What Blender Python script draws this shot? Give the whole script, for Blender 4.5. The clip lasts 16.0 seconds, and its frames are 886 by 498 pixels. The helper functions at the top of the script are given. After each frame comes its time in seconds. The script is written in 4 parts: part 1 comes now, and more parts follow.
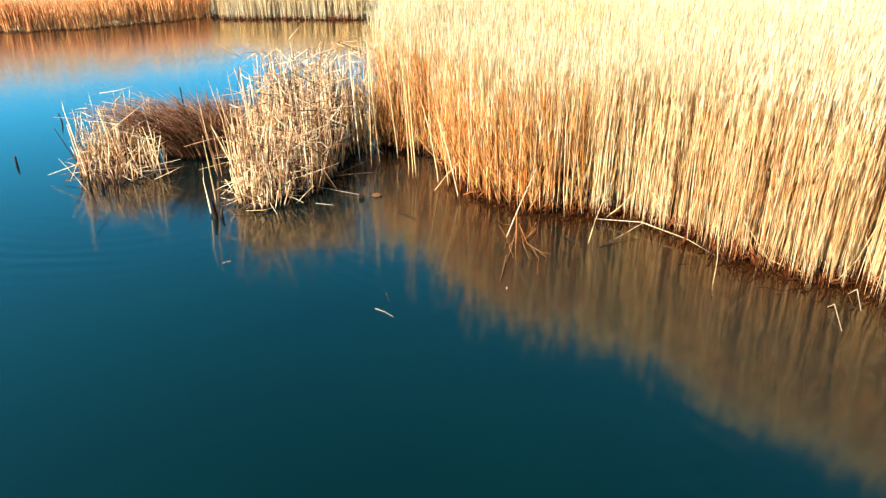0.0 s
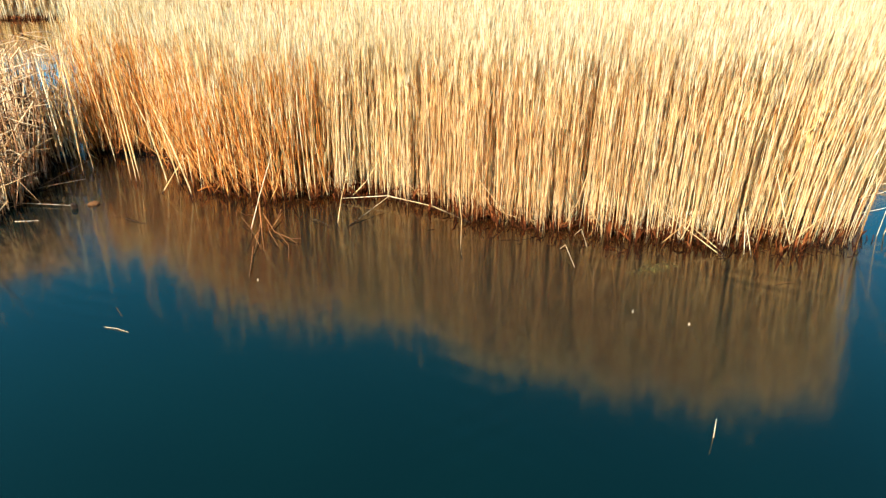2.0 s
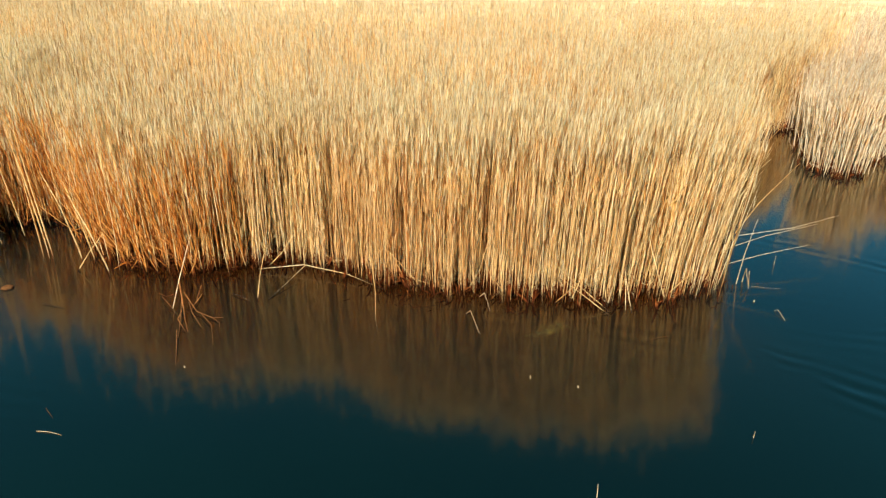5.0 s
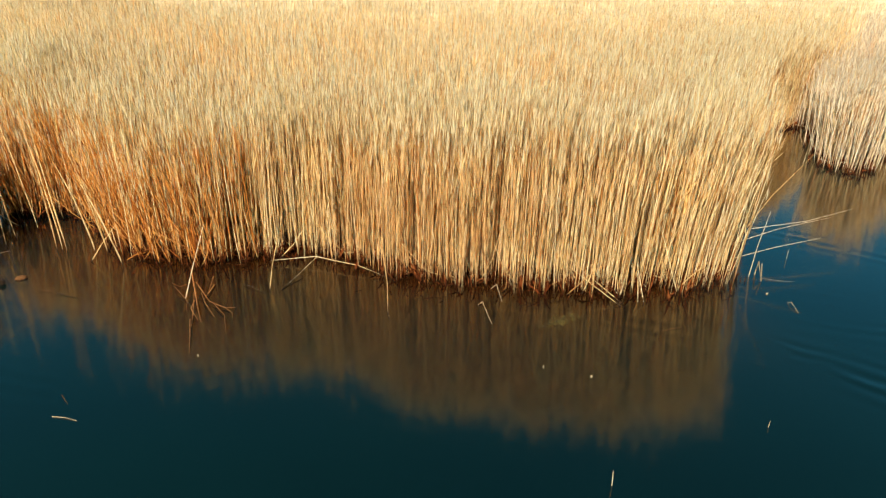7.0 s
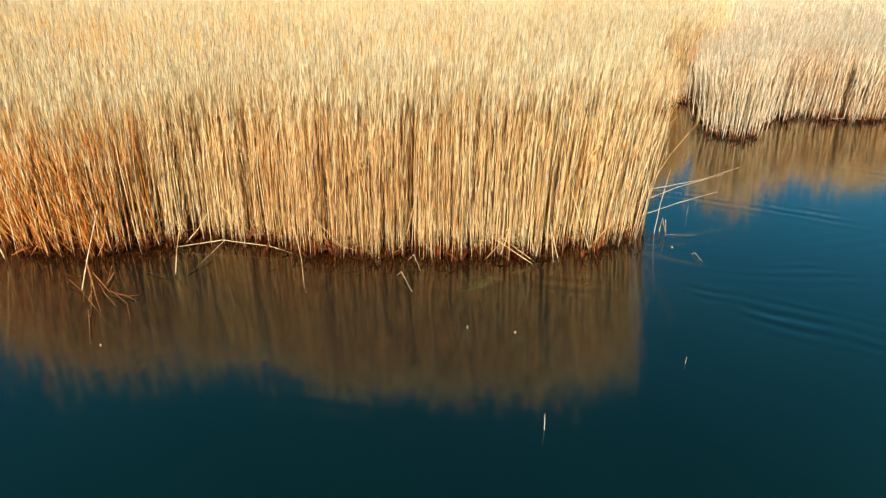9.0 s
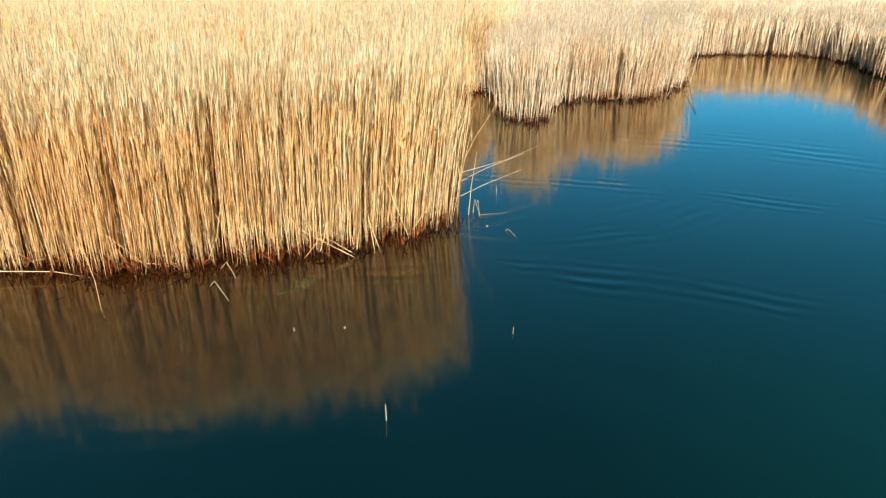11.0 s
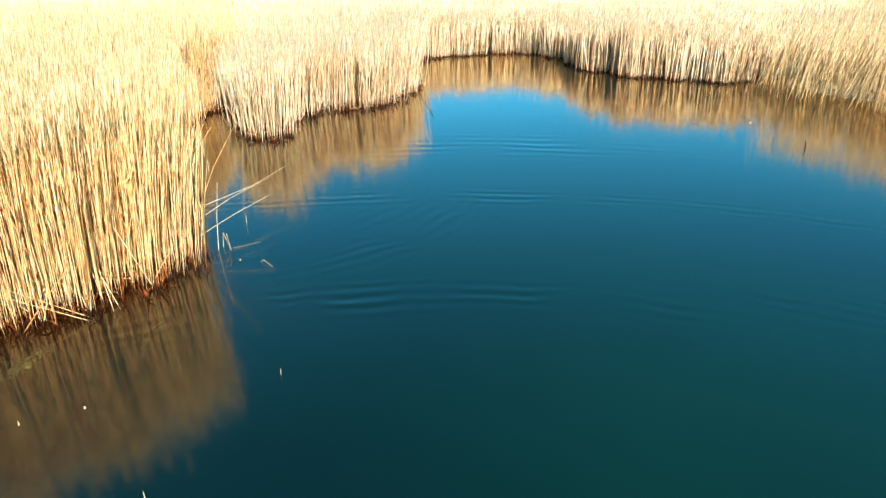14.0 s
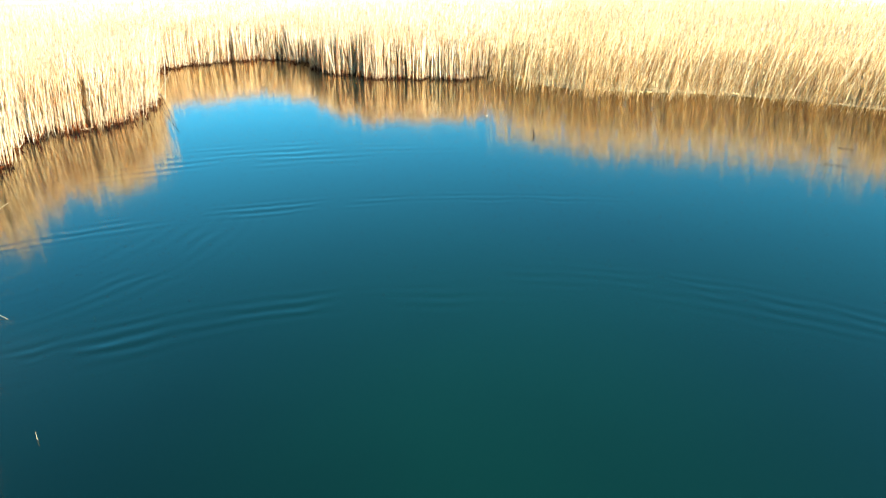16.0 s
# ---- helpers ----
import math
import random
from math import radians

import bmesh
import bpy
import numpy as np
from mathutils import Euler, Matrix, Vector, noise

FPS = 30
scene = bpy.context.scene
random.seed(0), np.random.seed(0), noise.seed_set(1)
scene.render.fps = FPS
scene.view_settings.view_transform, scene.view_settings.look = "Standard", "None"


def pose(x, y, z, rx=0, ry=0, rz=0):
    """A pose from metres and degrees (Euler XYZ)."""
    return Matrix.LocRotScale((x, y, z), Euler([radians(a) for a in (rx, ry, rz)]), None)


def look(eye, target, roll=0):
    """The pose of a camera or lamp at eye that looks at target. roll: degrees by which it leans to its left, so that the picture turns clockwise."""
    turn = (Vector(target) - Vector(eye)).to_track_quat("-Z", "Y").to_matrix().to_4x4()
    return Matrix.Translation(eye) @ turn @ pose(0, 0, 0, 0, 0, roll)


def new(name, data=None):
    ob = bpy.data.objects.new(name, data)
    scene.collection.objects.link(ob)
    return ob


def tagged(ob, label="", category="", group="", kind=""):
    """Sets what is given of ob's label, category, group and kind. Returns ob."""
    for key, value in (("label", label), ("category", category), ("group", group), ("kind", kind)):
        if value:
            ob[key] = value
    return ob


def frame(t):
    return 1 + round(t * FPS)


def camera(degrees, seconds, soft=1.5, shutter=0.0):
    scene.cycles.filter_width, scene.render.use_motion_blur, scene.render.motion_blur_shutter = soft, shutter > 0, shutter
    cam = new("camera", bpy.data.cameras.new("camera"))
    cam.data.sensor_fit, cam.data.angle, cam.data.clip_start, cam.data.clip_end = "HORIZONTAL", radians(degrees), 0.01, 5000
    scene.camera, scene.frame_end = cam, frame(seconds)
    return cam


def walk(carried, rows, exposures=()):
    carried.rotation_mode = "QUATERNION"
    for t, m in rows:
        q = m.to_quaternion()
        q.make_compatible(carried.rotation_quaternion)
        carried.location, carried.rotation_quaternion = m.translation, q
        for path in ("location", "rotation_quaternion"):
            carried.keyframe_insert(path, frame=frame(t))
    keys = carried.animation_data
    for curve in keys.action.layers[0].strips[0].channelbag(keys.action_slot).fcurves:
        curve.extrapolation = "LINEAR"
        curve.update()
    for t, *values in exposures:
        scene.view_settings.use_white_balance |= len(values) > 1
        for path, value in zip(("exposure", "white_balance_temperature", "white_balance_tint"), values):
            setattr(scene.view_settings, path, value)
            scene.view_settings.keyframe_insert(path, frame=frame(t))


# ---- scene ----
cam = camera(66.3, 16.0, 1.35)
# seconds, eye, target, roll
PATH = [
    (0, (-0.000, -0.000, 2.759), (-0.000, 1.827, 1.946), -0.40),
    (0.5, (0.042, 0.014, 2.712), (0.043, 1.842, 1.901), -0.47),
    (1, (0.101, 0.035, 2.639), (0.101, 1.864, 1.831), -0.48),
    (1.5, (0.130, 0.084, 2.585), (0.271, 1.906, 1.772), -0.53),
    (1.7, (0.123, 0.107, 2.558), (0.494, 1.895, 1.742), -0.31),
    (2, (0.110, 0.144, 2.526), (0.792, 1.835, 1.705), 0.01),
    (2.2, (0.104, 0.110, 2.495), (0.884, 1.759, 1.675), 0.01),
    (2.5, (0.119, 0.076, 2.444), (1.015, 1.666, 1.626), 0.06),
    (3, (0.121, 0.001, 2.384), (1.014, 1.594, 1.567), 0.02),
    (3.5, (0.109, -0.070, 2.348), (1.004, 1.521, 1.529), 0.06),
    (4, (0.082, -0.087, 2.515), (0.979, 1.502, 1.695), 0.11),
    (4.5, (0.071, -0.111, 2.908), (0.971, 1.484, 2.105), 0.20),
    (4.7, (0.050, -0.098, 3.115), (0.955, 1.492, 2.305), 0.29),
    (5.2, (0.043, -0.100, 3.424), (0.949, 1.490, 2.618), 0.36),
    (5.75, (0.053, -0.097, 3.535), (0.952, 1.497, 2.728), 0.36),
    (6.3, (0.046, -0.094, 3.478), (0.938, 1.504, 2.670), 0.32),
    (6.8, (-0.004, -0.098, 3.345), (0.887, 1.501, 2.539), 0.31),
    (7, (-0.034, -0.104, 3.242), (0.859, 1.495, 2.437), 0.31),
    (7.5, (-0.115, -0.111, 3.133), (0.780, 1.489, 2.333), 0.32),
    (8, (-0.131, -0.082, 3.076), (0.779, 1.510, 2.276), 0.17),
    (8.5, (-0.136, -0.048, 2.979), (0.891, 1.469, 2.177), 0.11),
    (9, (-0.125, -0.101, 2.914), (0.994, 1.351, 2.115), 0.08),
    (9.5, (-0.096, -0.081, 2.833), (1.125, 1.288, 2.036), 0.10),
    (9.7, (-0.107, -0.066, 2.809), (1.155, 1.267, 2.016), 0.19),
    (10.4, (-0.086, -0.033, 2.754), (1.308, 1.164, 1.963), 0.25),
    (11.1, (-0.045, -0.004, 2.764), (1.458, 1.051, 1.973), 0.17),
    (11.8, (0.031, 0.020, 2.793), (1.615, 0.954, 2.005), -0.04),
    (12, (0.042, 0.007, 2.810), (1.644, 0.910, 2.024), -0.09),
    (12.5, (0.132, 0.040, 2.816), (1.775, 0.872, 2.036), -0.32),
    (13, (0.176, 0.077, 2.846), (1.855, 0.834, 2.066), -0.22),
    (13.5, (0.195, 0.048, 2.874), (1.926, 0.676, 2.094), -0.24),
    (14, (0.183, -0.038, 2.881), (1.962, 0.439, 2.102), -0.36),
    (14.5, (0.166, -0.071, 2.888), (1.966, 0.318, 2.107), -0.17),
    (15, (0.203, -0.065, 2.873), (2.031, 0.171, 2.096), -0.09),
    (15.3, (0.207, -0.058, 2.889), (2.050, 0.008, 2.114), -0.05),
    (15.5, (0.208, -0.054, 2.894), (2.052, -0.100, 2.120), -0.01),
    (16, (0.094, -0.094, 2.987), (1.927, -0.273, 2.208), -0.08),
]
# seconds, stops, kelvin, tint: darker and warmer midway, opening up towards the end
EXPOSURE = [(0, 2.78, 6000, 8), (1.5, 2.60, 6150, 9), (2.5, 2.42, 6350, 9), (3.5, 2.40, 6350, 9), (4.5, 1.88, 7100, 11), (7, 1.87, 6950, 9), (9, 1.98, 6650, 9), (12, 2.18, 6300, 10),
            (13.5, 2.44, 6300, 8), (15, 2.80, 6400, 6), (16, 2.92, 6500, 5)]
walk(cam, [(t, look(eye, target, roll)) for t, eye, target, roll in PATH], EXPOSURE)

# ---- sky and sun ----
SUN_AZ = (-0.81, -0.59)
SUN_EL = 37.0
world = bpy.data.worlds.new("sky")
scene.world = world
world.use_nodes = True
wn = world.node_tree
sky = wn.nodes.new("ShaderNodeTexSky")
sky.sky_type = 'NISHITA'
sky.sun_disc = False
sky.sun_elevation = radians(SUN_EL)
sky.sun_rotation = math.atan2(SUN_AZ[0], SUN_AZ[1])
sky.ozone_density = 2.0
sky.dust_density = 0.5
sky.air_density = 0.19
tone = wn.nodes.new("ShaderNodeMixRGB")
tone.blend_type = 'MULTIPLY'
tone.inputs[0].default_value = 1.0
tone.inputs[2].default_value = (0.23, 1.10, 1.30, 1)
wn.links.new(sky.outputs[0], tone.inputs[1])
wn.links.new(tone.outputs[0], wn.nodes["Background"].inputs[0])
wn.nodes["Background"].inputs[1].default_value = 0.138
lamp = bpy.data.lights.new("sun", 'SUN')
lamp.energy = 5.0
lamp.angle = radians(0.5)
lamp.color = (1.0, 0.95, 0.84)
sun = new("sun", lamp)
sun.matrix_world = look((20 * SUN_AZ[0], 20 * SUN_AZ[1], 20 * math.tan(radians(SUN_EL))), (0, 0, 0))


# ---- materials ----
def material(name, rough=0.7, spec=0.3):
    m = bpy.data.materials.new(name)
    m.use_nodes = True
    b = m.node_tree.nodes["Principled BSDF"]
    b.inputs["Roughness"].default_value = rough
    b.inputs["Specular IOR Level"].default_value = spec
    return m, m.node_tree, b


def node(nt, kind, **values):
    n = nt.nodes.new(kind)
    for key, v in values.items():
        n.inputs[key].default_value = v
    return n


def maths(nt, op, a, b=None, c=None):
    n = nt.nodes.new("ShaderNodeMath")
    n.operation = op
    for k, v in enumerate((a, b, c)):
        if v is None:
            continue
        if isinstance(v, (int, float)):
            n.inputs[k].default_value = v
        else:
            nt.links.new(v, n.inputs[k])
    return n.outputs[0]


def blend(nt, fac, a, b, how='MIX'):
    n = nt.nodes.new("ShaderNodeMixRGB")
    n.blend_type = how
    for k, v in enumerate((fac, a, b)):
        if isinstance(v, (int, float)):
            n.inputs[k].default_value = v
        elif isinstance(v, tuple):
            n.inputs[k].default_value = (*v, 1)
        else:
            nt.links.new(v, n.inputs[k])
    return n.outputs[0]


def ramp(nt, fac, stops):
    n = nt.nodes.new("ShaderNodeValToRGB")
    els = n.color_ramp.elements
    while len(els) < len(stops):
        els.new(0.5)
    for e, (p, c) in zip(els, stops):
        e.position, e.color = p, (*c, 1)
    nt.links.new(fac, n.inputs[0])
    return n.outputs[0]


def reed_material(name, tones, patch, patch_scale, patch_amount, wet=(0.035, 0.018, 0.010), glow=0.66, spec=0.12):
    """Dry reed: a tone for each stem, darker joints along it, rusty patches and a wet foot at the waterline."""
    m, nt, b = material(name, 0.6, spec)
    geo = nt.nodes.new("ShaderNodeNewGeometry")
    info = nt.nodes.new("ShaderNodeObjectInfo")
    pick = maths(nt, 'FRACT', maths(nt, 'ADD', geo.outputs["Random Per Island"], info.outputs["Random"]))
    col = ramp(nt, pick, tones)
    big = node(nt, "ShaderNodeTexNoise", Scale=patch_scale, Detail=2.0)
    nt.links.new(geo.outputs["Position"], big.inputs["Vector"])
    amount = maths(nt, 'MULTIPLY', ramp(nt, big.outputs[0], [(0.48, (0, 0, 0)), (0.66, (1, 1, 1))]), patch_amount)
    col = blend(nt, amount, col, patch, 'MULTIPLY')
    fine = node(nt, "ShaderNodeTexNoise", Scale=38.0, Detail=2.0)
    stretch = node(nt, "ShaderNodeMapping", Scale=(1.0, 1.0, 0.3))
    nt.links.new(geo.outputs["Position"], stretch.inputs[0])
    nt.links.new(stretch.outputs[0], fine.inputs["Vector"])
    col = blend(nt, 0.75, col, ramp(nt, fine.outputs[0], [(0.34, (0.5, 0.36, 0.25)), (0.52, (1.0, 1.0, 1.0))]), 'MULTIPLY')
    sep = nt.nodes.new("ShaderNodeSeparateXYZ")
    nt.links.new(geo.outputs["Position"], sep.inputs[0])
    level = maths(nt, 'ADD', sep.outputs[2], maths(nt, 'MULTIPLY', maths(nt, 'SUBTRACT', fine.outputs[0], 0.5), 0.12))
    foot = ramp(nt, level, [(0.02, (1, 1, 1)), (0.07, (0, 0, 0))])
    col = blend(nt, foot, col, wet)
    nt.links.new(col, b.inputs["Base Color"])
    thin = nt.nodes.new("ShaderNodeBsdfTranslucent")
    nt.links.new(blend(nt, 1.0, col, (1.0, 0.87, 0.58), 'MULTIPLY'), thin.inputs[0])
    both = nt.nodes.new("ShaderNodeMixShader")
    both.inputs[0].default_value = glow
    nt.links.new(b.outputs[0], both.inputs[1])
    nt.links.new(thin.outputs[0], both.inputs[2])
    nt.links.new(both.outputs[0], nt.nodes["Material Output"].inputs[0])
    return m


GOLD = reed_material("reed_gold", [(0.0, (0.44, 0.21, 0.065)), (0.2, (0.66, 0.475, 0.225)), (0.7, (0.73, 0.57, 0.31)), (1.0, (0.75, 0.63, 0.415))],
                     (0.84, 0.58, 0.34), 0.55, 0.5)
AMBER = reed_material("reed_amber", [(0.0, (0.24, 0.07, 0.014)), (0.4, (0.58, 0.25, 0.055)), (1.0, (0.70, 0.41, 0.14))], (0.8, 0.55, 0.3), 0.9, 0.7)
# near-black brown, standing in for the shade between the stalk feet
FOOT_SHADE = reed_material("foot_shade", [(0.0, (0.03, 0.007, 0.002)), (0.6, (0.095, 0.026, 0.008)), (1.0, (0.16, 0.05, 0.015))], (0.8, 0.6, 0.5), 2.0, 0.5, (0.03, 0.008, 0.003), 0.3, 0.0)
PALE = reed_material("reed_pale", [(0.0, (0.42, 0.26, 0.15)), (0.2, (0.62, 0.50, 0.34)), (0.7, (0.70, 0.61, 0.455)), (1.0, (0.74, 0.66, 0.52))],
                     (0.85, 0.66, 0.5), 0.6, 0.5, (0.10, 0.052, 0.024))
STRAWY = reed_material("reed_straw", [(0.0, (0.44, 0.30, 0.15)), (0.3, (0.56, 0.45, 0.26)), (0.7, (0.60, 0.50, 0.31)), (1.0, (0.61, 0.53, 0.36))],
                       (0.88, 0.7, 0.5), 0.5, 0.5, (0.26, 0.16, 0.07))
RUST = reed_material("reed_rust", [(0.0, (0.30, 0.12, 0.04)), (0.4, (0.56, 0.28, 0.10)), (1.0, (0.68, 0.43, 0.19))],
                     (0.75, 0.5, 0.35), 0.35, 0.6)
BLEACHED = reed_material("reed_bleached", [(0.0, (0.09, 0.04, 0.018)), (0.25, (0.36, 0.20, 0.095)), (0.6, (0.64, 0.48, 0.28)), (1.0, (0.76, 0.62, 0.41))],
                         (0.6, 0.42, 0.32), 1.2, 0.55)
SEDGE = reed_material("sedge_brown", [(0.0, (0.05, 0.018, 0.008)), (0.5, (0.19, 0.08, 0.035)), (1.0, (0.46, 0.27, 0.15))],
                      (0.7, 0.5, 0.4), 1.5, 0.6)
# dark red-brown that paints the shaded band at the waterline
WATERLINE_DARK = reed_material("waterline_dark", [(0.0, (0.012, 0.003, 0.001)), (0.7, (0.05, 0.014, 0.004)), (1.0, (0.14, 0.05, 0.014))], (0.8, 0.6, 0.5), 3.0, 0.5, (0.02, 0.006, 0.002), 0.05, 0.0)
DARK = reed_material("dark_wood", [(0.0, (0.02, 0.014, 0.01)), (1.0, (0.07, 0.045, 0.03))], (0.8, 0.7, 0.6), 3.0, 0.5)
ROOT = reed_material("root_brown", [(0.0, (0.22, 0.08, 0.022)), (1.0, (0.48, 0.23, 0.08))], (0.7, 0.5, 0.35), 4.0, 0.6, (0.16, 0.07, 0.025))
LEAF = reed_material("dry_leaf", [(0.0, (0.24, 0.09, 0.026)), (0.2, (0.42, 0.22, 0.075)), (0.4, (0.57, 0.41, 0.18)), (1.0, (0.64, 0.51, 0.28))], (0.8, 0.6, 0.4), 0.8, 0.5, glow=0.66)
# infill colours that stand in for warm light scattered among the stalks
GAP_RUSSET = reed_material("old_thatch", [(0.0, (0.34, 0.15, 0.045)), (0.5, (0.50, 0.29, 0.10)), (1.0, (0.58, 0.40, 0.17))], (0.85, 0.65, 0.45), 0.7, 0.5, glow=0.6, spec=0.0)
GAP_STRAW = reed_material("pale_gap_infill", [(0.0, (0.42, 0.26, 0.13)), (0.5, (0.52, 0.40, 0.23)), (1.0, (0.58, 0.48, 0.30))], (0.9, 0.7, 0.55), 0.7, 0.5, (0.40, 0.26, 0.12), 0.6, 0.0)
FEATHER = reed_material("seed_head_gold", [(0.0, (0.48, 0.36, 0.19)), (0.4, (0.55, 0.455, 0.28)), (1.0, (0.58, 0.50, 0.34))], (0.9, 0.75, 0.55), 0.6, 0.4, glow=0.6)
BLOND = reed_material("seed_head_pale", [(0.0, (0.37, 0.28, 0.18)), (0.4, (0.43, 0.36, 0.25)), (1.0, (0.46, 0.40, 0.305))], (0.9, 0.72, 0.58), 0.6, 0.5, glow=0.6)
STRAW = reed_material("straw_white", [(0.0, (0.62, 0.46, 0.28)), (1.0, (0.80, 0.68, 0.50))], (0.9, 0.8, 0.7), 3.0, 0.4, (0.55, 0.42, 0.28))


def soil_material(name, dark, light, scale):
    m, nt, b = material(name, 0.9, 0.2)
    geo = nt.nodes.new("ShaderNodeNewGeometry")
    n1 = node(nt, "ShaderNodeTexNoise", Scale=scale, Detail=6.0)
    n2 = node(nt, "ShaderNodeTexNoise", Scale=scale * 12, Detail=3.0)
    for n in (n1, n2):
        nt.links.new(geo.outputs["Position"], n.inputs["Vector"])
    col = ramp(nt, n1.outputs[0], [(0.3, dark), (0.7, light)])
    col = blend(nt, 0.6, col, ramp(nt, n2.outputs[0], [(0.35, (0.4, 0.35, 0.3)), (0.65, (1.2, 1.15, 1.1))]), 'MULTIPLY')
    nt.links.new(col, b.inputs["Base Color"])
    bump = node(nt, "ShaderNodeBump", Strength=0.8, Distance=0.03)
    nt.links.new(n2.outputs[0], bump.inputs["Height"])
    nt.links.new(bump.outputs[0], b.inputs["Normal"])
    return m


# mud and litter, its brown deepened for the shade between the feet
MUD = soil_material("shaded_litter_mud", (0.010, 0.004, 0.002), (0.045, 0.018, 0.007), 3.0)
MEADOW = soil_material("dry_meadow", (0.30, 0.20, 0.09), (0.52, 0.40, 0.21), 0.25)
ALGAE = soil_material("algae", (0.03, 0.02, 0.002), (0.10, 0.07, 0.006), 14.0)


def water_material():
    m, nt, b = material("pond_water", 0.5, 0.0)
    geo = nt.nodes.new("ShaderNodeNewGeometry")
    pos = geo.outputs["Position"]
    deep = node(nt, "ShaderNodeTexNoise", Scale=0.22, Detail=3.0)
    nt.links.new(pos, deep.inputs["Vector"])
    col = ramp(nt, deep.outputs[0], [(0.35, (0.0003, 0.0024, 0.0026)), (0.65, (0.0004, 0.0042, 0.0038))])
    # brown painted along the reeds, standing in for their warm reflection
    reed_tint = nt.nodes.new("ShaderNodeAttribute")
    reed_tint.attribute_name = "reed_tint"
    tint_amount = maths(nt, 'MULTIPLY', reed_tint.outputs["Fac"], maths(nt, 'ADD', 0.45, deep.outputs[0]))
    col = blend(nt, tint_amount, col, (0.0070, 0.0019, 0.0002))
    # lighter green painted in where the water looks brighter
    bright_green = nt.nodes.new("ShaderNodeAttribute")
    bright_green.attribute_name = "bright_green"
    col = blend(nt, maths(nt, 'MULTIPLY', bright_green.outputs["Fac"], maths(nt, 'ADD', 0.4, deep.outputs[0])), col, (0.0006, 0.0080, 0.0056))
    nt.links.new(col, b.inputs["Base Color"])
    sep = nt.nodes.new("ShaderNodeSeparateXYZ")
    nt.links.new(pos, sep.inputs[0])
    x, y = sep.outputs[0], sep.outputs[1]
    broken = node(nt, "ShaderNodeTexNoise", Scale=1.1, Detail=2.0)
    nt.links.new(pos, broken.inputs["Vector"])
    parts = maths(nt, 'MULTIPLY', maths(nt, 'SUBTRACT', broken.outputs[0], 0.38), 4.0)
    parts = maths(nt, 'MINIMUM', maths(nt, 'MAXIMUM', parts, 0.0), 1.0)
    total = None
    # wakes: centre, radius, spread, wavelength, height, the way it runs and how narrowly
    for cx, cy, r0, wide, long, high, ax, ay, narrow in RIPPLES:
        d = maths(nt, 'SQRT', maths(nt, 'ADD', maths(nt, 'POWER', maths(nt, 'SUBTRACT', x, cx), 2.0), maths(nt, 'POWER', maths(nt, 'SUBTRACT', y, cy), 2.0)))
        ahead = maths(nt, 'ADD', maths(nt, 'MULTIPLY', maths(nt, 'SUBTRACT', x, cx), ax), maths(nt, 'MULTIPLY', maths(nt, 'SUBTRACT', y, cy), ay))
        ahead = maths(nt, 'POWER', maths(nt, 'MAXIMUM', maths(nt, 'DIVIDE', ahead, d), 0.0), narrow)
        d = maths(nt, 'ADD', d, maths(nt, 'MULTIPLY', broken.outputs[0], 0.25))
        off = maths(nt, 'DIVIDE', maths(nt, 'SUBTRACT', d, r0 + 0.125), wide)
        env = maths(nt, 'EXPONENT', maths(nt, 'MULTIPLY', maths(nt, 'MULTIPLY', off, off), -1.0))
        wave = maths(nt, 'SINE', maths(nt, 'MULTIPLY', d, 2 * math.pi / long))
        h = maths(nt, 'MULTIPLY', maths(nt, 'MULTIPLY', maths(nt, 'MULTIPLY', wave, env), ahead), high)
        total = h if total is None else maths(nt, 'ADD', total, h)
    total = maths(nt, 'MULTIPLY', total, parts)
    calm = node(nt, "ShaderNodeTexNoise", Scale=2.2, Detail=3.0)
    nt.links.new(pos, calm.inputs["Vector"])
    total = maths(nt, 'ADD', total, maths(nt, 'MULTIPLY', calm.outputs[0], 0.0004))
    bump = node(nt, "ShaderNodeBump", Strength=1.0, Distance=1.0)
    nt.links.new(total, bump.inputs["Height"])
    # the mirror is tinted slightly brown, which warms every reflection
    mirror = node(nt, "ShaderNodeBsdfGlossy")
    mirror.inputs["Color"].default_value = (1.0, 0.82, 0.55, 1)
    # a breeze roughens the open water before the far shore
    off = maths(nt, 'ADD', maths(nt, 'POWER', maths(nt, 'ADD', x, 13.0), 2.0), maths(nt, 'POWER', maths(nt, 'SUBTRACT', y, 20.0), 2.0))
    nt.links.new(maths(nt, 'MULTIPLY_ADD', maths(nt, 'EXPONENT', maths(nt, 'MULTIPLY', off, -0.012)), 0.045, 0.10), mirror.inputs["Roughness"])
    rim = node(nt, "ShaderNodeFresnel", IOR=1.55)
    for n in (mirror, rim):
        nt.links.new(bump.outputs[0], n.inputs["Normal"])
    both = nt.nodes.new("ShaderNodeMixShader")
    # reflectance stretched beyond Fresnel: dim straight below, bright at a low angle
    gloss = maths(nt, 'MAXIMUM', maths(nt, 'MULTIPLY_ADD', rim.outputs[0], 1.50, -0.038), 0.02)
    nt.links.new(gloss, both.inputs[0])
    nt.links.new(b.outputs[0], both.inputs[1])
    nt.links.new(mirror.outputs[0], both.inputs[2])
    nt.links.new(both.outputs[0], nt.nodes["Material Output"].inputs[0])
    return m


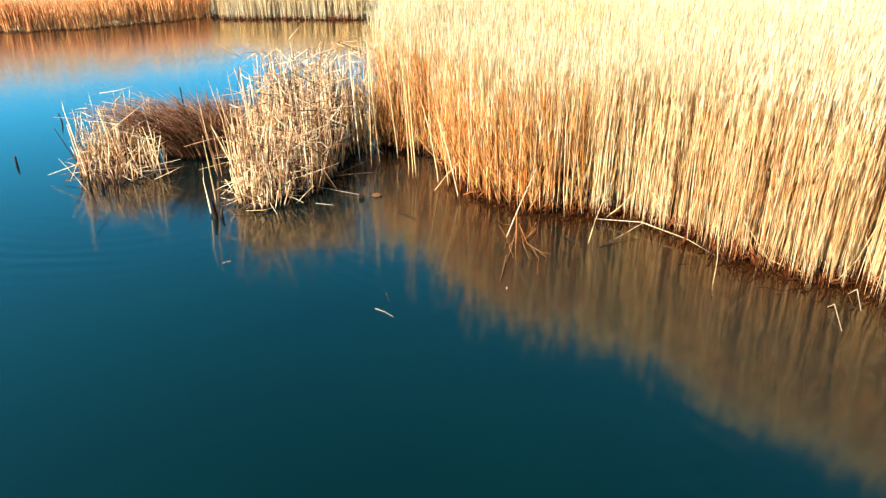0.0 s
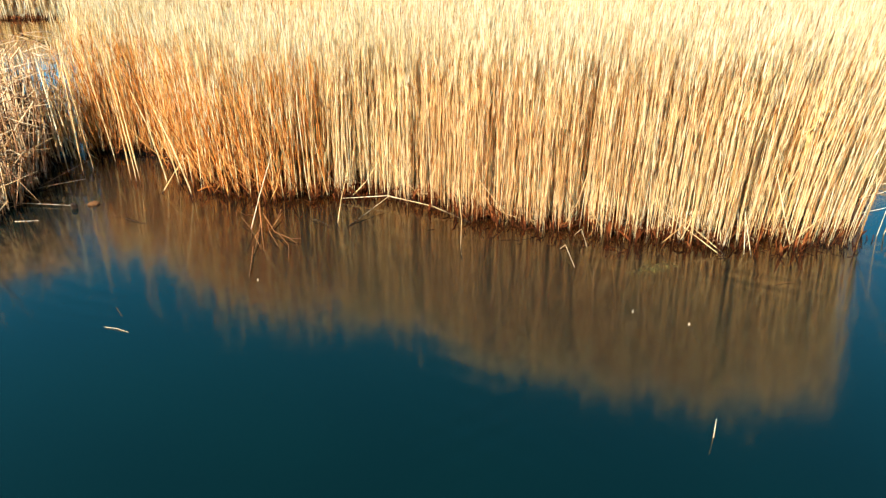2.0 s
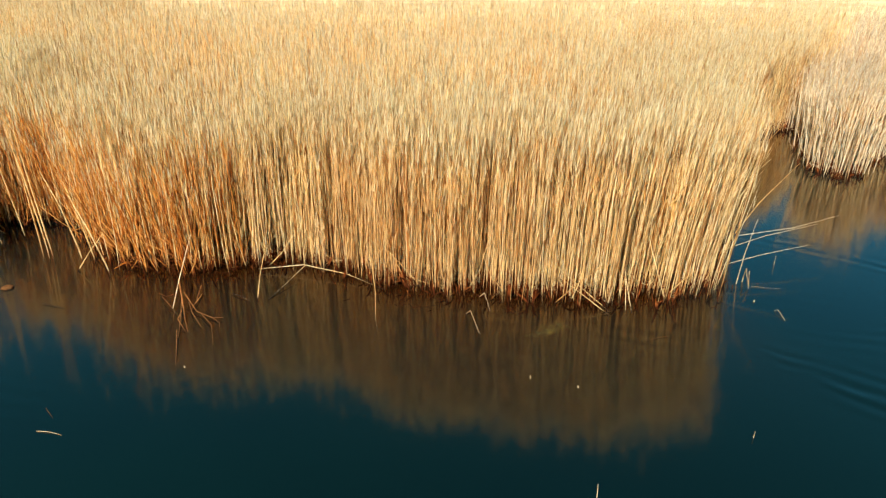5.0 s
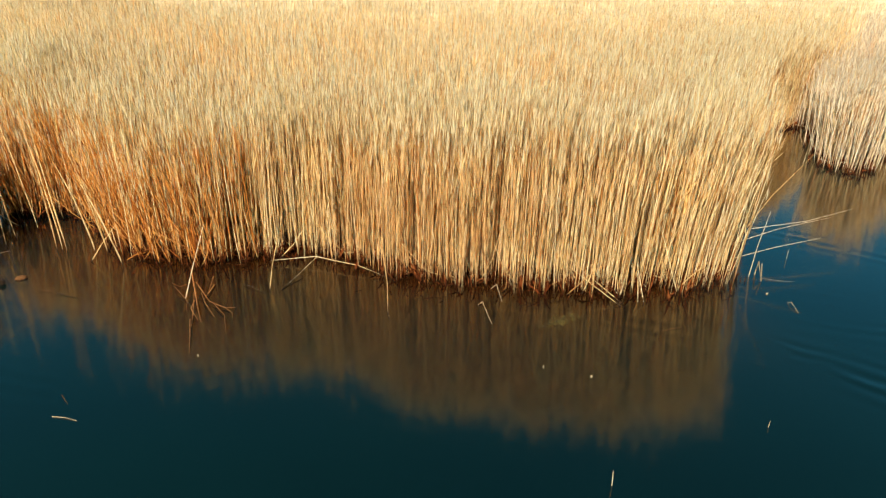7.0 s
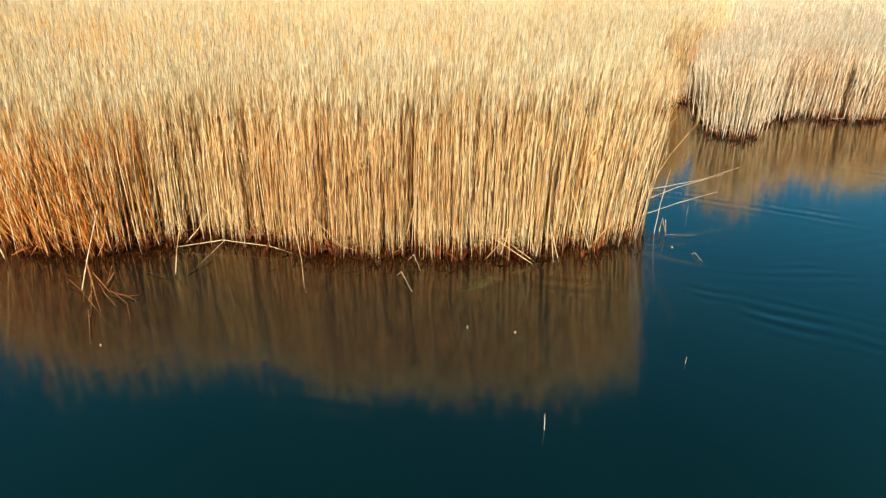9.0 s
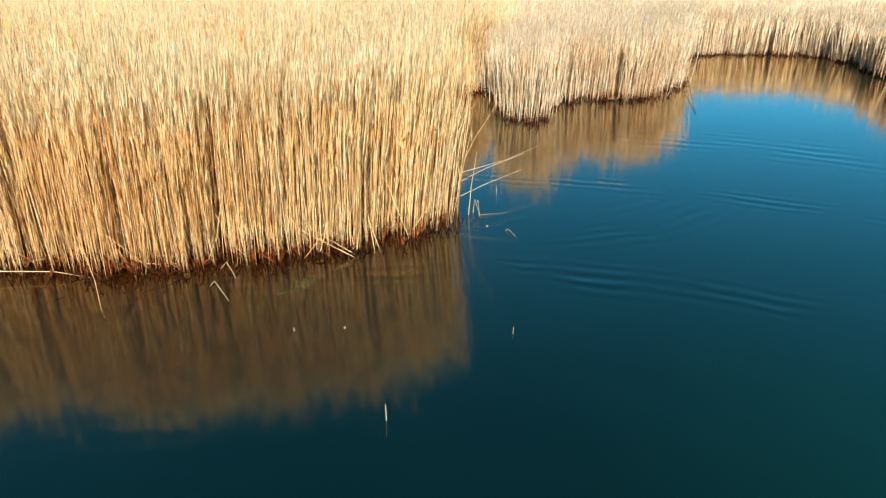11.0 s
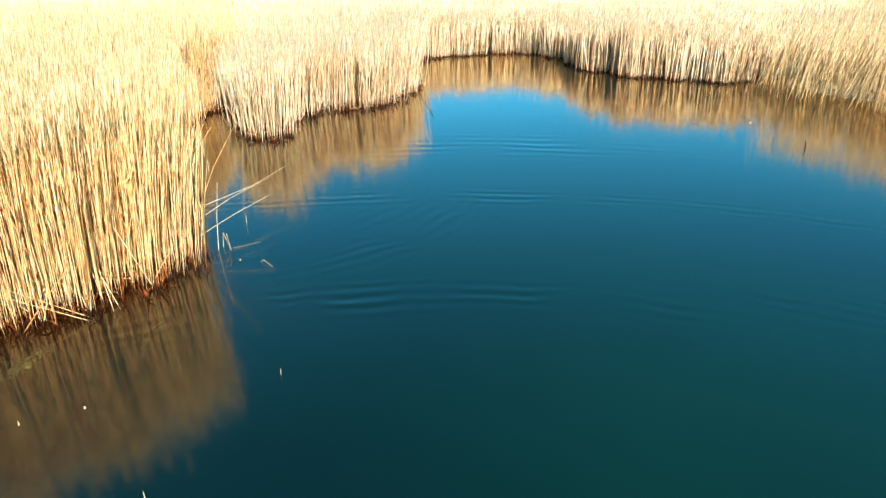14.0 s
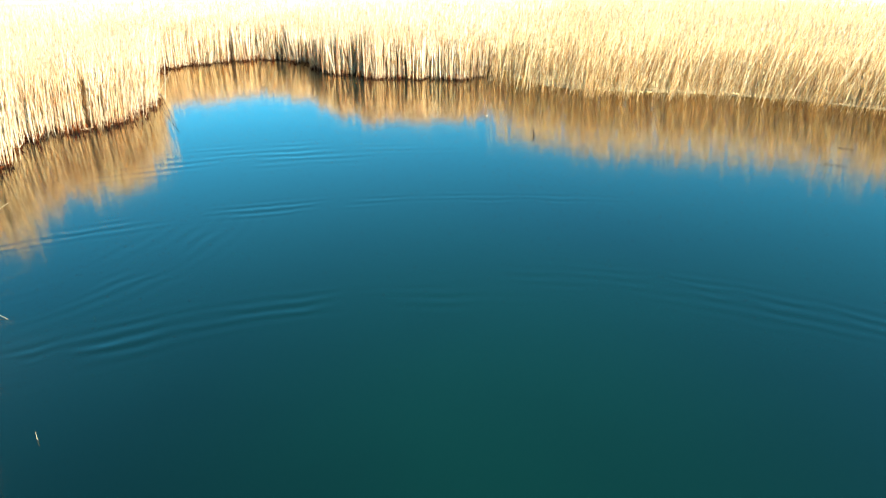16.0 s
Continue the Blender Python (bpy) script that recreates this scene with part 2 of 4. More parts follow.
RIPPLES = [(-0.86, 1.49, 3.0, 0.6, 0.21, 0.0036, 0.82, 0.43, 24), (-0.37, -0.29, 6.32, 0.28, 0.21, 0.0026, 0.88, 0.47, 8), (-2.46, -0.68, 11.36, 0.25, 0.22, 0.0016, 0.97, 0.24, 14), (8.6, 5.2, 3.2, 0.5, 0.22, 0.0010, -0.5, -0.86, 4),
           (0.8, 5.4, 2.6, 0.35, 0.19, 0.0014, 0.75, -0.66, 4), (0.8, 7.2, 2.3, 0.25, 0.17, 0.0010, -0.7, -0.7, 6), (-3.9, 9.2, 3.0, 0.8, 0.24, 0.0010, -0.5, -0.86, 2),
           (-2.46, -0.68, 14.14, 0.7, 0.33, 0.0016, 0.98, 0.20, 60), (-0.37, -0.29, 6.81, 0.35, 0.2, 0.0013, 0.89, -0.46, 24)]
WATER = water_material()


# ---- mesh tools ----
rng = np.random.default_rng(11)


def mesh_of(name, verts, quads, tris=None, mat=None):
    """A mesh straight from arrays."""
    me = bpy.data.meshes.new(name)
    tris = np.zeros((0, 3), int) if tris is None else tris
    nq, ntr = len(quads), len(tris)
    me.vertices.add(len(verts))
    me.vertices.foreach_set("co", np.asarray(verts, np.float32).ravel())
    loops = np.concatenate([np.asarray(quads, np.int32).ravel(), np.asarray(tris, np.int32).ravel()])
    me.loops.add(len(loops))
    me.loops.foreach_set("vertex_index", loops)
    me.polygons.add(nq + ntr)
    me.polygons.foreach_set("loop_start", np.concatenate([np.arange(nq) * 4, nq * 4 + np.arange(ntr) * 3]).astype(np.int32))
    me.polygons.foreach_set("use_smooth", np.ones(nq + ntr, bool))
    me.update(calc_edges=True)
    if mat:
        me.materials.append(mat)
    return me


def tubes(P, R, sides=3):
    """Round stalks along the lines P (n, k, 3) with radii R (n, k); closed at the tip."""
    n, k, _ = P.shape
    way = P[:, -1] - P[:, 0]
    way /= np.linalg.norm(way, axis=1, keepdims=True) + 1e-9
    ref = np.where(np.abs(way[:, 2:3]) > 0.9, [[1.0, 0, 0]], [[0, 0, 1.0]])
    u = np.cross(way, ref)
    u /= np.linalg.norm(u, axis=1, keepdims=True) + 1e-9
    v = np.cross(way, u)
    spin = rng.uniform(0, 6.283, n)
    V = np.empty((n, k, sides, 3))
    for s in range(sides):
        a = spin + s * 2 * math.pi / sides
        V[:, :, s] = P + R[..., None] * (np.cos(a)[:, None] * u + np.sin(a)[:, None] * v)[:, None]
    idx = np.arange(n * k * sides).reshape(n, k, sides)
    nxt = np.roll(idx, -1, axis=2)
    Q = np.stack([idx[:, :-1], nxt[:, :-1], nxt[:, 1:], idx[:, 1:]], -1).reshape(-1, 4)
    T = idx[:, -1, [0, 1, 2]].reshape(-1, 3)
    return V.reshape(-1, 3), Q, T


def blades(P, D, W, droop):
    """Narrow leaves from P along D (n, 3), widest W at a third, with the tip drooping."""
    n = len(P)
    side = np.cross(D, rng.normal(size=(n, 3)))
    side /= np.linalg.norm(side, axis=1, keepdims=True) + 1e-9
    mid = P + D * 0.4
    tip = P + D
    tip[:, 2] -= droop
    V = np.stack([P - side * W[:, None] * 0.25, P + side * W[:, None] * 0.25, mid - side * W[:, None] * 0.5, mid + side * W[:, None] * 0.5, tip], 1)
    i = np.arange(n * 5).reshape(n, 5)
    return V.reshape(-1, 3), i[:, [0, 1, 3, 2]], i[:, [2, 3, 4]]


def joined(sets):
    V, Q, T, at = [], [], [], 0
    for v, q, t in sets:
        V.append(v), Q.append(q + at), T.append(t + at)
        at += len(v)
    return np.concatenate(V), np.concatenate(Q), np.concatenate(T)


def stalks(xy, h, lean, r, leaves=2, plume=5, curl=0.04, wind=(0.0, -1.0), foot=-0.12, coarse=False):
    """Standing reeds: stalk, dry leaves and feathery head, as three sets."""
    n = len(xy)
    s = np.array([0.0, 0.5, 1.0]) if coarse else np.array([0.0, 0.11, 0.24, 0.65, 1.0])
    P = np.zeros((n, len(s), 3))
    sway = rng.normal(0, curl, (n, 2))
    for k, q in enumerate(s):
        P[:, k, :2] = xy + lean * (h * q ** 1.5)[:, None] + sway * (h * math.sin(q * 3.0))[:, None] * 0.5
        P[:, k, 2] = foot + (h - foot) * q
    R = r[:, None] * np.interp(s, [0.0, 0.11, 0.24, 0.65, 1.0], [0.42, 0.45, 1.45, 1.2, 0.35])
    sets = [tubes(P, R)]
    if leaves:
        m = n * leaves
        who = np.repeat(np.arange(n), leaves)
        q = rng.uniform(0.12, 1.0, m)
        base = xy[who] + lean[who] * (h[who] * q ** 1.5)[:, None] + sway[who] * (h[who] * np.sin(q * 3.0))[:, None] * 0.5
        base = np.c_[base, h[who] * q]
        a = math.atan2(wind[1], wind[0]) + rng.normal(0, 1.2, m)
        L = rng.uniform(0.15, 0.38, m)
        up = rng.uniform(3.5, 11.0, m)
        D = np.stack([np.cos(a), np.sin(a), up], 1)
        D *= (L / np.linalg.norm(D, axis=1))[:, None]
        sets.append(blades(base, D, rng.uniform(0.005, 0.013, m), L * rng.uniform(0.0, 0.18, m)))
    if plume:
        m = n * plume
        who = np.repeat(np.arange(n), plume)
        top = P[who, -1] - np.c_[np.zeros((m, 2)), rng.uniform(0, 0.16, m)]
        a = math.atan2(wind[1], wind[0]) + rng.normal(0, 0.9, m)
        D = np.stack([np.cos(a), np.sin(a), rng.uniform(4.0, 11.0, m)], 1)
        L = rng.uniform(0.10, 0.26, m)
        D *= (L / np.linalg.norm(D, axis=1))[:, None]
        sets.append(blades(top, D, rng.uniform(0.004, 0.009, m), L * rng.uniform(0.0, 0.12, m)))
    return sets


def wavy(xy, scale, seed):
    """Smooth random values of about -1 to 1 over the plan."""
    g = np.random.default_rng(seed)
    out = np.zeros(len(xy))
    for k in range(5):
        a = g.uniform(0, 6.283)
        w = scale * (0.6 + 0.5 * k)
        out += np.sin(w * (xy[:, 0] * math.cos(a) + xy[:, 1] * math.sin(a)) + g.uniform(0, 6.283)) / (1 + 0.4 * k)
    return out / 2.2


def inside(xy, poly):
    x, y = xy[:, 0], xy[:, 1]
    hit = np.zeros(len(xy), bool)
    for (x0, y0), (x1, y1) in zip(poly, poly[1:] + poly[:1]):
        cross = (y0 > y) != (y1 > y)
        with np.errstate(divide='ignore', invalid='ignore'):
            hit ^= cross & (x < (x1 - x0) * (y - y0) / (y1 - y0 if y1 != y0 else 1e-9) + x0)
    return hit


def edge_distance(xy, line):
    best = np.full(len(xy), 1e9)
    for a, b in zip(line, line[1:]):
        a, b = np.array(a), np.array(b)
        t = np.clip(((xy - a) @ (b - a)) / ((b - a) @ (b - a)), 0, 1)
        best = np.minimum(best, np.linalg.norm(xy - a - t[:, None] * (b - a), axis=1))
    return best


def scatter(poly, line, density, seed, limit=1e9, tufts=0.3, ragged=0.13, clumps=0.45):
    """Points in a plan polygon; density(distance from the water's edge) a square metre."""
    g = np.random.default_rng(seed)
    p = np.array(poly)
    lo, hi = p.min(0), p.max(0)
    most = float(density(np.linspace(0, 4, 40)).max())
    n = int((hi - lo).prod() * most)
    xy = g.uniform(lo, hi, (n, 2))
    keep = inside(xy, poly) & (np.hypot(xy[:, 0], xy[:, 1]) < limit)
    xy = xy[keep]
    d = edge_distance(xy, line)
    clump = 1 + clumps * wavy(xy, 5.0, seed + 1) + tufts * wavy(xy, 14.0, seed + 2)
    d = d + ragged * wavy(xy, 5.0, seed + 3) + 0.2 * tufts * wavy(xy, 17.0, seed + 4)
    ok = (g.uniform(0, most, len(xy)) < density(d) * clump) & (d > 0)
    return xy[ok], d[ok]


def part(name, me, parent, label="", kind=""):
    ob = new(name, me)
    ob.parent = parent
    return tagged(ob, label, "", "", kind)


def thing(name, label, category, group="", place=(0, 0, 0)):
    ob = new(name)
    ob.location = place
    ob.empty_display_size = 0.1
    return tagged(ob, label, category, group)


def litter_mat(poly, high, seed, inset):
    """The low bank of mud and broken stalks that reeds stand on, with a ragged rim."""
    g = np.random.default_rng(seed)
    p = np.array(poly)
    n = len(p)
    area = 0.5 * sum(p[k][0] * p[(k + 1) % n][1] - p[(k + 1) % n][0] * p[k][1] for k in range(n))
    turn = 1 if area > 0 else -1
    ring = []
    for k in range(n):
        a, b = p[k], p[(k + 1) % n]
        e = b - a
        m = max(2, int(np.linalg.norm(e) / 0.3))
        normal = np.array([-e[1], e[0]]) / (np.linalg.norm(e) + 1e-9) * turn
        for q in range(m):
            ring.append(a + e * q / m + normal * (inset + g.uniform(-0.06, 0.06)))
    bm = bmesh.new()
    low = [bm.verts.new((x, y, -0.15)) for x, y in ring]
    mid = [bm.verts.new((x, y, high * g.uniform(0.2, 0.9))) for x, y in ring]
    c = p.mean(0)
    top = []
    for x, y in ring:
        d = np.array([c[0] - x, c[1] - y])
        d = d / np.linalg.norm(d) * 0.35
        top.append(bm.verts.new((x + d[0], y + d[1], high * g.uniform(0.9, 1.5))))
    for k in range(len(ring)):
        j = (k + 1) % len(ring)
        bm.faces.new((low[k], low[j], mid[j], mid[k]))
        bm.faces.new((mid[k], mid[j], top[j], top[k]))
    face = bm.faces.new(top)
    bmesh.ops.triangulate(bm, faces=[face])
    bmesh.ops.recalc_face_normals(bm, faces=bm.faces)
    me = bpy.data.meshes.new("litter_mat")
    bm.to_mesh(me)
    bm.free()
    me.materials.append(MUD)
    return me


def litter_strip(poly, line, high, seed, inset, deep, soil):
    """The low bank of mud and broken stalks behind a bed's edge, with a ragged rim."""
    g = np.random.default_rng(seed)
    pts = []
    for a, b in zip(line, line[1:]):
        a, b = np.array(a), np.array(b)
        m = max(2, int(np.linalg.norm(b - a) / 0.25))
        pts += [a + (b - a) * q / m for q in range(m)]
    pts = np.array(pts + [line[-1]])
    e = np.gradient(pts, axis=0)
    for _ in range(6):
        e[1:-1] = (e[:-2] + e[1:-1] + e[2:]) / 3
    normal = np.stack([-e[:, 1], e[:, 0]], 1)
    normal /= np.linalg.norm(normal, axis=1, keepdims=True) + 1e-9
    rows, n = [], len(pts)
    for off, lo, hi in ((inset, -0.2, -0.15), (inset + 0.06, 0.2, 0.8), (inset + 0.35, 0.8, 1.5), (inset + 0.9, 0.9, 1.8), (deep, 1.0, 2.0)):
        xy = pts + normal * (off + g.uniform(-1, 1, n) * (0.11 if inset < 0 else 0.06))[:, None]
        z = g.uniform(lo, hi, n) * (high if lo > 0 else 1)
        rows.append(np.c_[xy, z])
    V = np.concatenate(rows)
    k = np.arange(n - 1)
    Q = np.concatenate([np.stack([r * n + k, r * n + k + 1, (r + 1) * n + k + 1, (r + 1) * n + k], 1) for r in range(4)])
    good = inside(V[:, :2], poly)
    if inset < 0:
        good[:2 * n] = True
    return mesh_of("litter_mat", V, Q[good[Q].all(1)], None, soil)


def reed_bed(label, poly, line, mat, density, height, seed, single=300, lean=(0, 0), lean_spread=0.05, r=0.0055, mat_high=0.035, inset=0.3, deep=2.2,
             limit=1e9, leaves=1, plume=4, litter=400, slanting=60, wind=(0.0, -1.0), single_depth=0.3, outward=0.0, under=1500, tufts=0.7, coarse=True, thin=None, stubs=0, soil=MUD, heads=None, ragged=0.13, far_plume=3, corner_lean=None, infill=0, infill_at=(0.3, 1.0, 0.22), filling=None, clumps=0.45):
    """A bed of reeds: the front stalks one by one, the mass behind them, broken stalks at their feet."""
    heads = heads or FEATHER
    bed = thing("reed_bed", label, "reed bed", "reed beds round the pond", (*line[len(line) // 2], 0))
    back = Matrix.Translation(bed.location).inverted()

    def add(name, me, tag="", kind=""):
        ob = part(name, me, bed, tag, kind)
        ob.matrix_parent_inverse = back
        return ob

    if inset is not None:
        add("litter_mat", litter_strip(poly, line, mat_high, seed + 50, inset, deep, soil), "straw-coloured reed litter" if soil is MEADOW else "brown mud and reed litter, darkened for shade between the stalks")
    xy, d = scatter(poly, line, density, seed, limit, tufts, ragged, clumps)
    if thin:
        keep = ~inside(xy, thin[0]) | (rng.random(len(xy)) < thin[1])
        xy, d = xy[keep], d[keep]
    n = len(xy)
    h = height(xy, d) * (1 + rng.normal(0, 0.07, n)) * np.where(rng.random(n) < 0.07, rng.uniform(0.4, 0.9, n), 1)
    L = np.array(lean) + rng.normal(0, lean_spread, (n, 2))
    if outward:
        eps = 0.05
        gx = edge_distance(xy + [eps, 0], line) - edge_distance(xy - [eps, 0], line)
        gy = edge_distance(xy + [0, eps], line) - edge_distance(xy - [0, eps], line)
        gn = np.stack([gx, gy], 1)
        gn /= np.linalg.norm(gn, axis=1, keepdims=True) + 1e-9
        L -= gn * (outward * np.exp(-d / 0.5) * rng.uniform(0.2, 1.0, n))[:, None]
        # some stalks stand out before the rest
        xy = xy - gn * (np.where((d < 0.35) & (rng.random(n) < 0.45), rng.uniform(0.0, 0.30, n) ** 1.2, 0))[:, None]
    if corner_lean:
        L += bed_corner(xy)[:, None] * np.array(corner_lean)
    front = np.where(d < single_depth)[0]
    rng.shuffle(front)
    front = front[:single]
    # front stalks: objects on shared meshes
    hm = float(np.median(h)) if n else 1.0
    kinds = []
    for k in range(16):
        v, q, t = joined(stalks(np.zeros((1, 2)), np.array([hm]), np.zeros((1, 2)), np.array([r * rng.uniform(0.8, 1.3)]), leaves, plume, 0.03, wind))
        kinds.append(mesh_of("reed_stalk", v, q, t, mat))
    for i in front:
        ob = part("reed_stalk", kinds[int(rng.integers(16))], bed)
        z = h[i] / hm
        way = Vector((L[i][0], L[i][1], 1)).normalized()
        turn = Vector((0, 0, 1)).rotation_difference(way).to_matrix().to_4x4()
        ob.matrix_basis = back @ Matrix.Translation((xy[i][0], xy[i][1], 0)) @ turn @ Matrix.Diagonal((1, 1, z, 1))
    rest = np.setdiff1d(np.arange(n), front)
    near = rest[d[rest] < 3.0]
    far = rest[d[rest] >= 3.0]
    for some, lf, pl, rough in ((near, leaves, plume, coarse), (far, 1, far_plume, True)):
        if len(some):
            stem, leaf, head = stalks(xy[some], h[some], L[some], r * rng.uniform(0.75, 1.35, len(some)) * (1.25 if rough else 1), lf, pl, 0.03, wind, coarse=rough)
            add("reed_mass", mesh_of("reed_mass", *stem, mat), "dense dry upright reed stalks", "stuff")
            add("dry_foliage", mesh_of("dry_foliage", *leaf, LEAF), "narrow russet and straw leaves clinging to the stalks", "stuff")
            add("seed_plume", mesh_of("seed_plume", *head, heads), "pale feathery seed heads", "stuff")
    # broken stalks lying at the feet, and slanting ones
    sets = []
    g = np.where((d > 0.22) & (d < 1.0))[0]
    if litter and len(g):
        pick = rng.choice(g, litter)
        a = rng.uniform(0, 6.283, litter)
        l = rng.uniform(0.06, 0.28, litter)
        p0 = np.c_[xy[pick] + rng.normal(0, 0.05, (litter, 2)), rng.uniform(0.02, mat_high + 0.08, litter)]
        p1 = p0 + np.stack([np.cos(a) * l, np.sin(a) * l, rng.uniform(-0.05, 0.15, litter) * l], 1)
        p1[:, 2] = np.maximum(p1[:, 2], 0.005)
        sets.append(tubes(np.stack([p0, (p0 + p1) / 2 + rng.normal(0, 0.01, (litter, 3)), p1], 1), np.tile([[0.006, 0.0055, 0.004]], (litter, 1))))
    g = np.where(d < 0.35)[0]
    if slanting and len(g):
        pick = rng.choice(g, slanting)
        a = rng.uniform(0, 6.283, slanting)
        l = rng.uniform(0.3, 0.9, slanting)
        lift = rng.uniform(0.9, 4.0, slanting)
        p0 = np.c_[xy[pick], np.full(slanting, -0.03)]
        D = np.stack([np.cos(a), np.sin(a), lift], 1)
        D *= (l / np.linalg.norm(D, axis=1))[:, None]
        p1 = p0 + D
        bend = (p0 + p1) / 2 + rng.normal(0, 0.02, (slanting, 3))
        sets.append(tubes(np.stack([p0, bend, p1], 1), np.tile([[0.006, 0.0055, 0.003]], (slanting, 1))))
    # dark fill added low in the bed in place of its shade
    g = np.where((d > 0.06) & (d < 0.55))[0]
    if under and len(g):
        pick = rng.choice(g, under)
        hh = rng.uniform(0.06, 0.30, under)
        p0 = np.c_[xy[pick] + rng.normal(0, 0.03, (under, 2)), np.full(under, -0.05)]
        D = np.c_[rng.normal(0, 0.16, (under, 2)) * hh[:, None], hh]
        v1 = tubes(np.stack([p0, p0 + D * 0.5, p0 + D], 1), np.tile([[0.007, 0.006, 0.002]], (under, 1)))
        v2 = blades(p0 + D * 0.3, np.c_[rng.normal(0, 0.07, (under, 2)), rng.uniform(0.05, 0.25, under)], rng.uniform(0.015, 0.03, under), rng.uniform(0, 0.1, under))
        add("undergrowth", mesh_of("undergrowth", *joined([v1, v2]), FOOT_SHADE), "dark fill inside the bed, standing in for shade between stalks", "stuff")
    g = np.where((d > infill_at[0]) & (d < infill_at[1]))[0]
    if infill and len(g):
        # upright leaf infill added to warm the gaps, like light scattered between stalks
        pick = rng.choice(g, infill)
        low = infill_at[2] + rng.uniform(0, 1, infill) * 0.55 * h[pick]
        p0 = np.c_[xy[pick] + rng.normal(0, 0.03, (infill, 2)), low]
        D = np.c_[rng.normal(0, 0.06, (infill, 2)) + L[pick] * 0.4, rng.uniform(0.25, 0.55, infill)]
        add("old_thatch", mesh_of("old_thatch", *blades(p0, D, rng.uniform(0.014, 0.032, infill), np.zeros(infill)), filling or GAP_RUSSET), "russet leaf infill, its colour standing in for light between the stalks", "stuff")
    if stubs:
        # dark floating bits added along the rim, for the dark reflection there
        ends = np.array(line[7:20])
        leg = np.linalg.norm(np.diff(ends, axis=0), axis=1)
        m = 260
        at = rng.choice(len(leg), m, p=leg / leg.sum())
        e = (ends[1:] - ends[:-1])[at]
        out = np.stack([e[:, 1], -e[:, 0]], 1) / leg[at][:, None]
        c = ends[at] + e * rng.random(m)[:, None] + out * (np.abs(rng.normal(0, 0.17, m)) * (1 + 0.6 * wavy(ends[at], 2.5, 61)) - 0.06)[:, None]
        a = rng.uniform(0, 3.1416, m)
        l = rng.uniform(0.015, 0.05, m)
        half = np.stack([np.cos(a) * l, np.sin(a) * l, np.zeros(m)], 1)
        c = np.c_[c, rng.uniform(-0.003, 0.002, m)]
        add("sodden_litter", mesh_of("sodden_litter", *tubes(np.stack([c - half, c + half], 1), rng.uniform(0.002, 0.006, (m, 1)) * np.ones((1, 2))), WATERLINE_DARK),
            "dark red-brown bits afloat, added for the dark reflection along the edge", "stuff")
        # short dark stubs added ankle-deep along the rim, for its shaded band
        g = np.where(d < 0.28)[0]
        pick = rng.choice(g, stubs)
        hh = rng.uniform(0.01, 0.10, stubs) * rng.uniform(0.4, 1.0, stubs)
        p0 = np.c_[xy[pick] + rng.normal(0, 0.05, (stubs, 2)), np.full(stubs, -0.04)]
        D = np.c_[rng.normal(0, 0.6, (stubs, 2)) * hh[:, None], hh + 0.04]
        add("rotten_stub", mesh_of("rotten_stub", *tubes(np.stack([p0, p0 + D], 1), np.tile([[0.007, 0.004]], (stubs, 1))), WATERLINE_DARK), "dark red-brown stubs added for the shade along the waterline", "stuff")
    if sets:
        add("broken_stalk", mesh_of("broken_stalk", *joined(sets), mat), "broken reed stalks leaning and lying at the foot", "stuff")
    return bed


# ---- ground and water ----
def disc(name, radii, height, segs, centre, mat):
    V, Q = [], []
    for r in radii:
        for s in range(segs):
            a = 2 * math.pi * s / segs
            V.append((centre[0] + r * math.cos(a), centre[1] + r * math.sin(a), height(r, a)))
    for k in range(len(radii) - 1):
        for s in range(segs):
            j = (s + 1) % segs
            Q.append((k * segs + s, k * segs + j, (k + 1) * segs + j, (k + 1) * segs + s))
    # radii run inwards to out; quads face up
    Q = [(a, d, c, b) for a, b, c, d in Q]
    me = mesh_of(name, np.array(V), np.array(Q), None, mat)
    return new(name, me)


def land(r, a):
    shore = 44 + 4 * math.sin(3 * a + 1) + 2 * math.sin(7 * a)
    t = min(max((r - shore + 6) / 12, 0), 1)
    return -0.7 + 0.95 * t * t * (3 - 2 * t) + (0.15 * math.sin(r * 0.21 + 3 * a) if r > shore else 0)


tagged(disc("ground", [0.01, 10, 20, 30, 36, 40, 44, 48, 52, 56, 62, 75, 100, 160, 300, 700, 2500], land, 96, (6, 6), MEADOW),
       "dry straw-coloured meadow beyond the reeds", "ground", "", "structure")


def reed_bank(beds):
    """The firmer, straw-covered ground on which the middle of the beds stands."""
    xs, ys = np.arange(-2, 58, 0.6), np.arange(-20, 58, 0.6)
    X, Y = np.meshgrid(xs, ys)
    xy = np.stack([X.ravel(), Y.ravel()], 1)
    within = np.zeros(len(xy), bool)
    rim = np.full(len(xy), 1e9)
    for poly, line in beds:
        within |= inside(xy, poly)
        rim = np.minimum(rim, edge_distance(xy, line))
    z = np.where(within, np.clip((rim - 2.6) * 0.5, -0.7, 0.4), -0.7) + 0.06 * wavy(xy, 1.7, 91)
    n = len(xs)
    k = (np.arange(len(ys) - 1)[:, None] * n + np.arange(n - 1)[None]).ravel()
    Q = np.stack([k, k + 1, k + 1 + n, k + n], 1)
    me = mesh_of("ground", np.c_[xy, z], Q[(z[Q] > -0.65).any(1)], None, MEADOW)
    return tagged(new("ground", me), "straw-covered bank that the reed beds stand on", "ground", "", "structure")


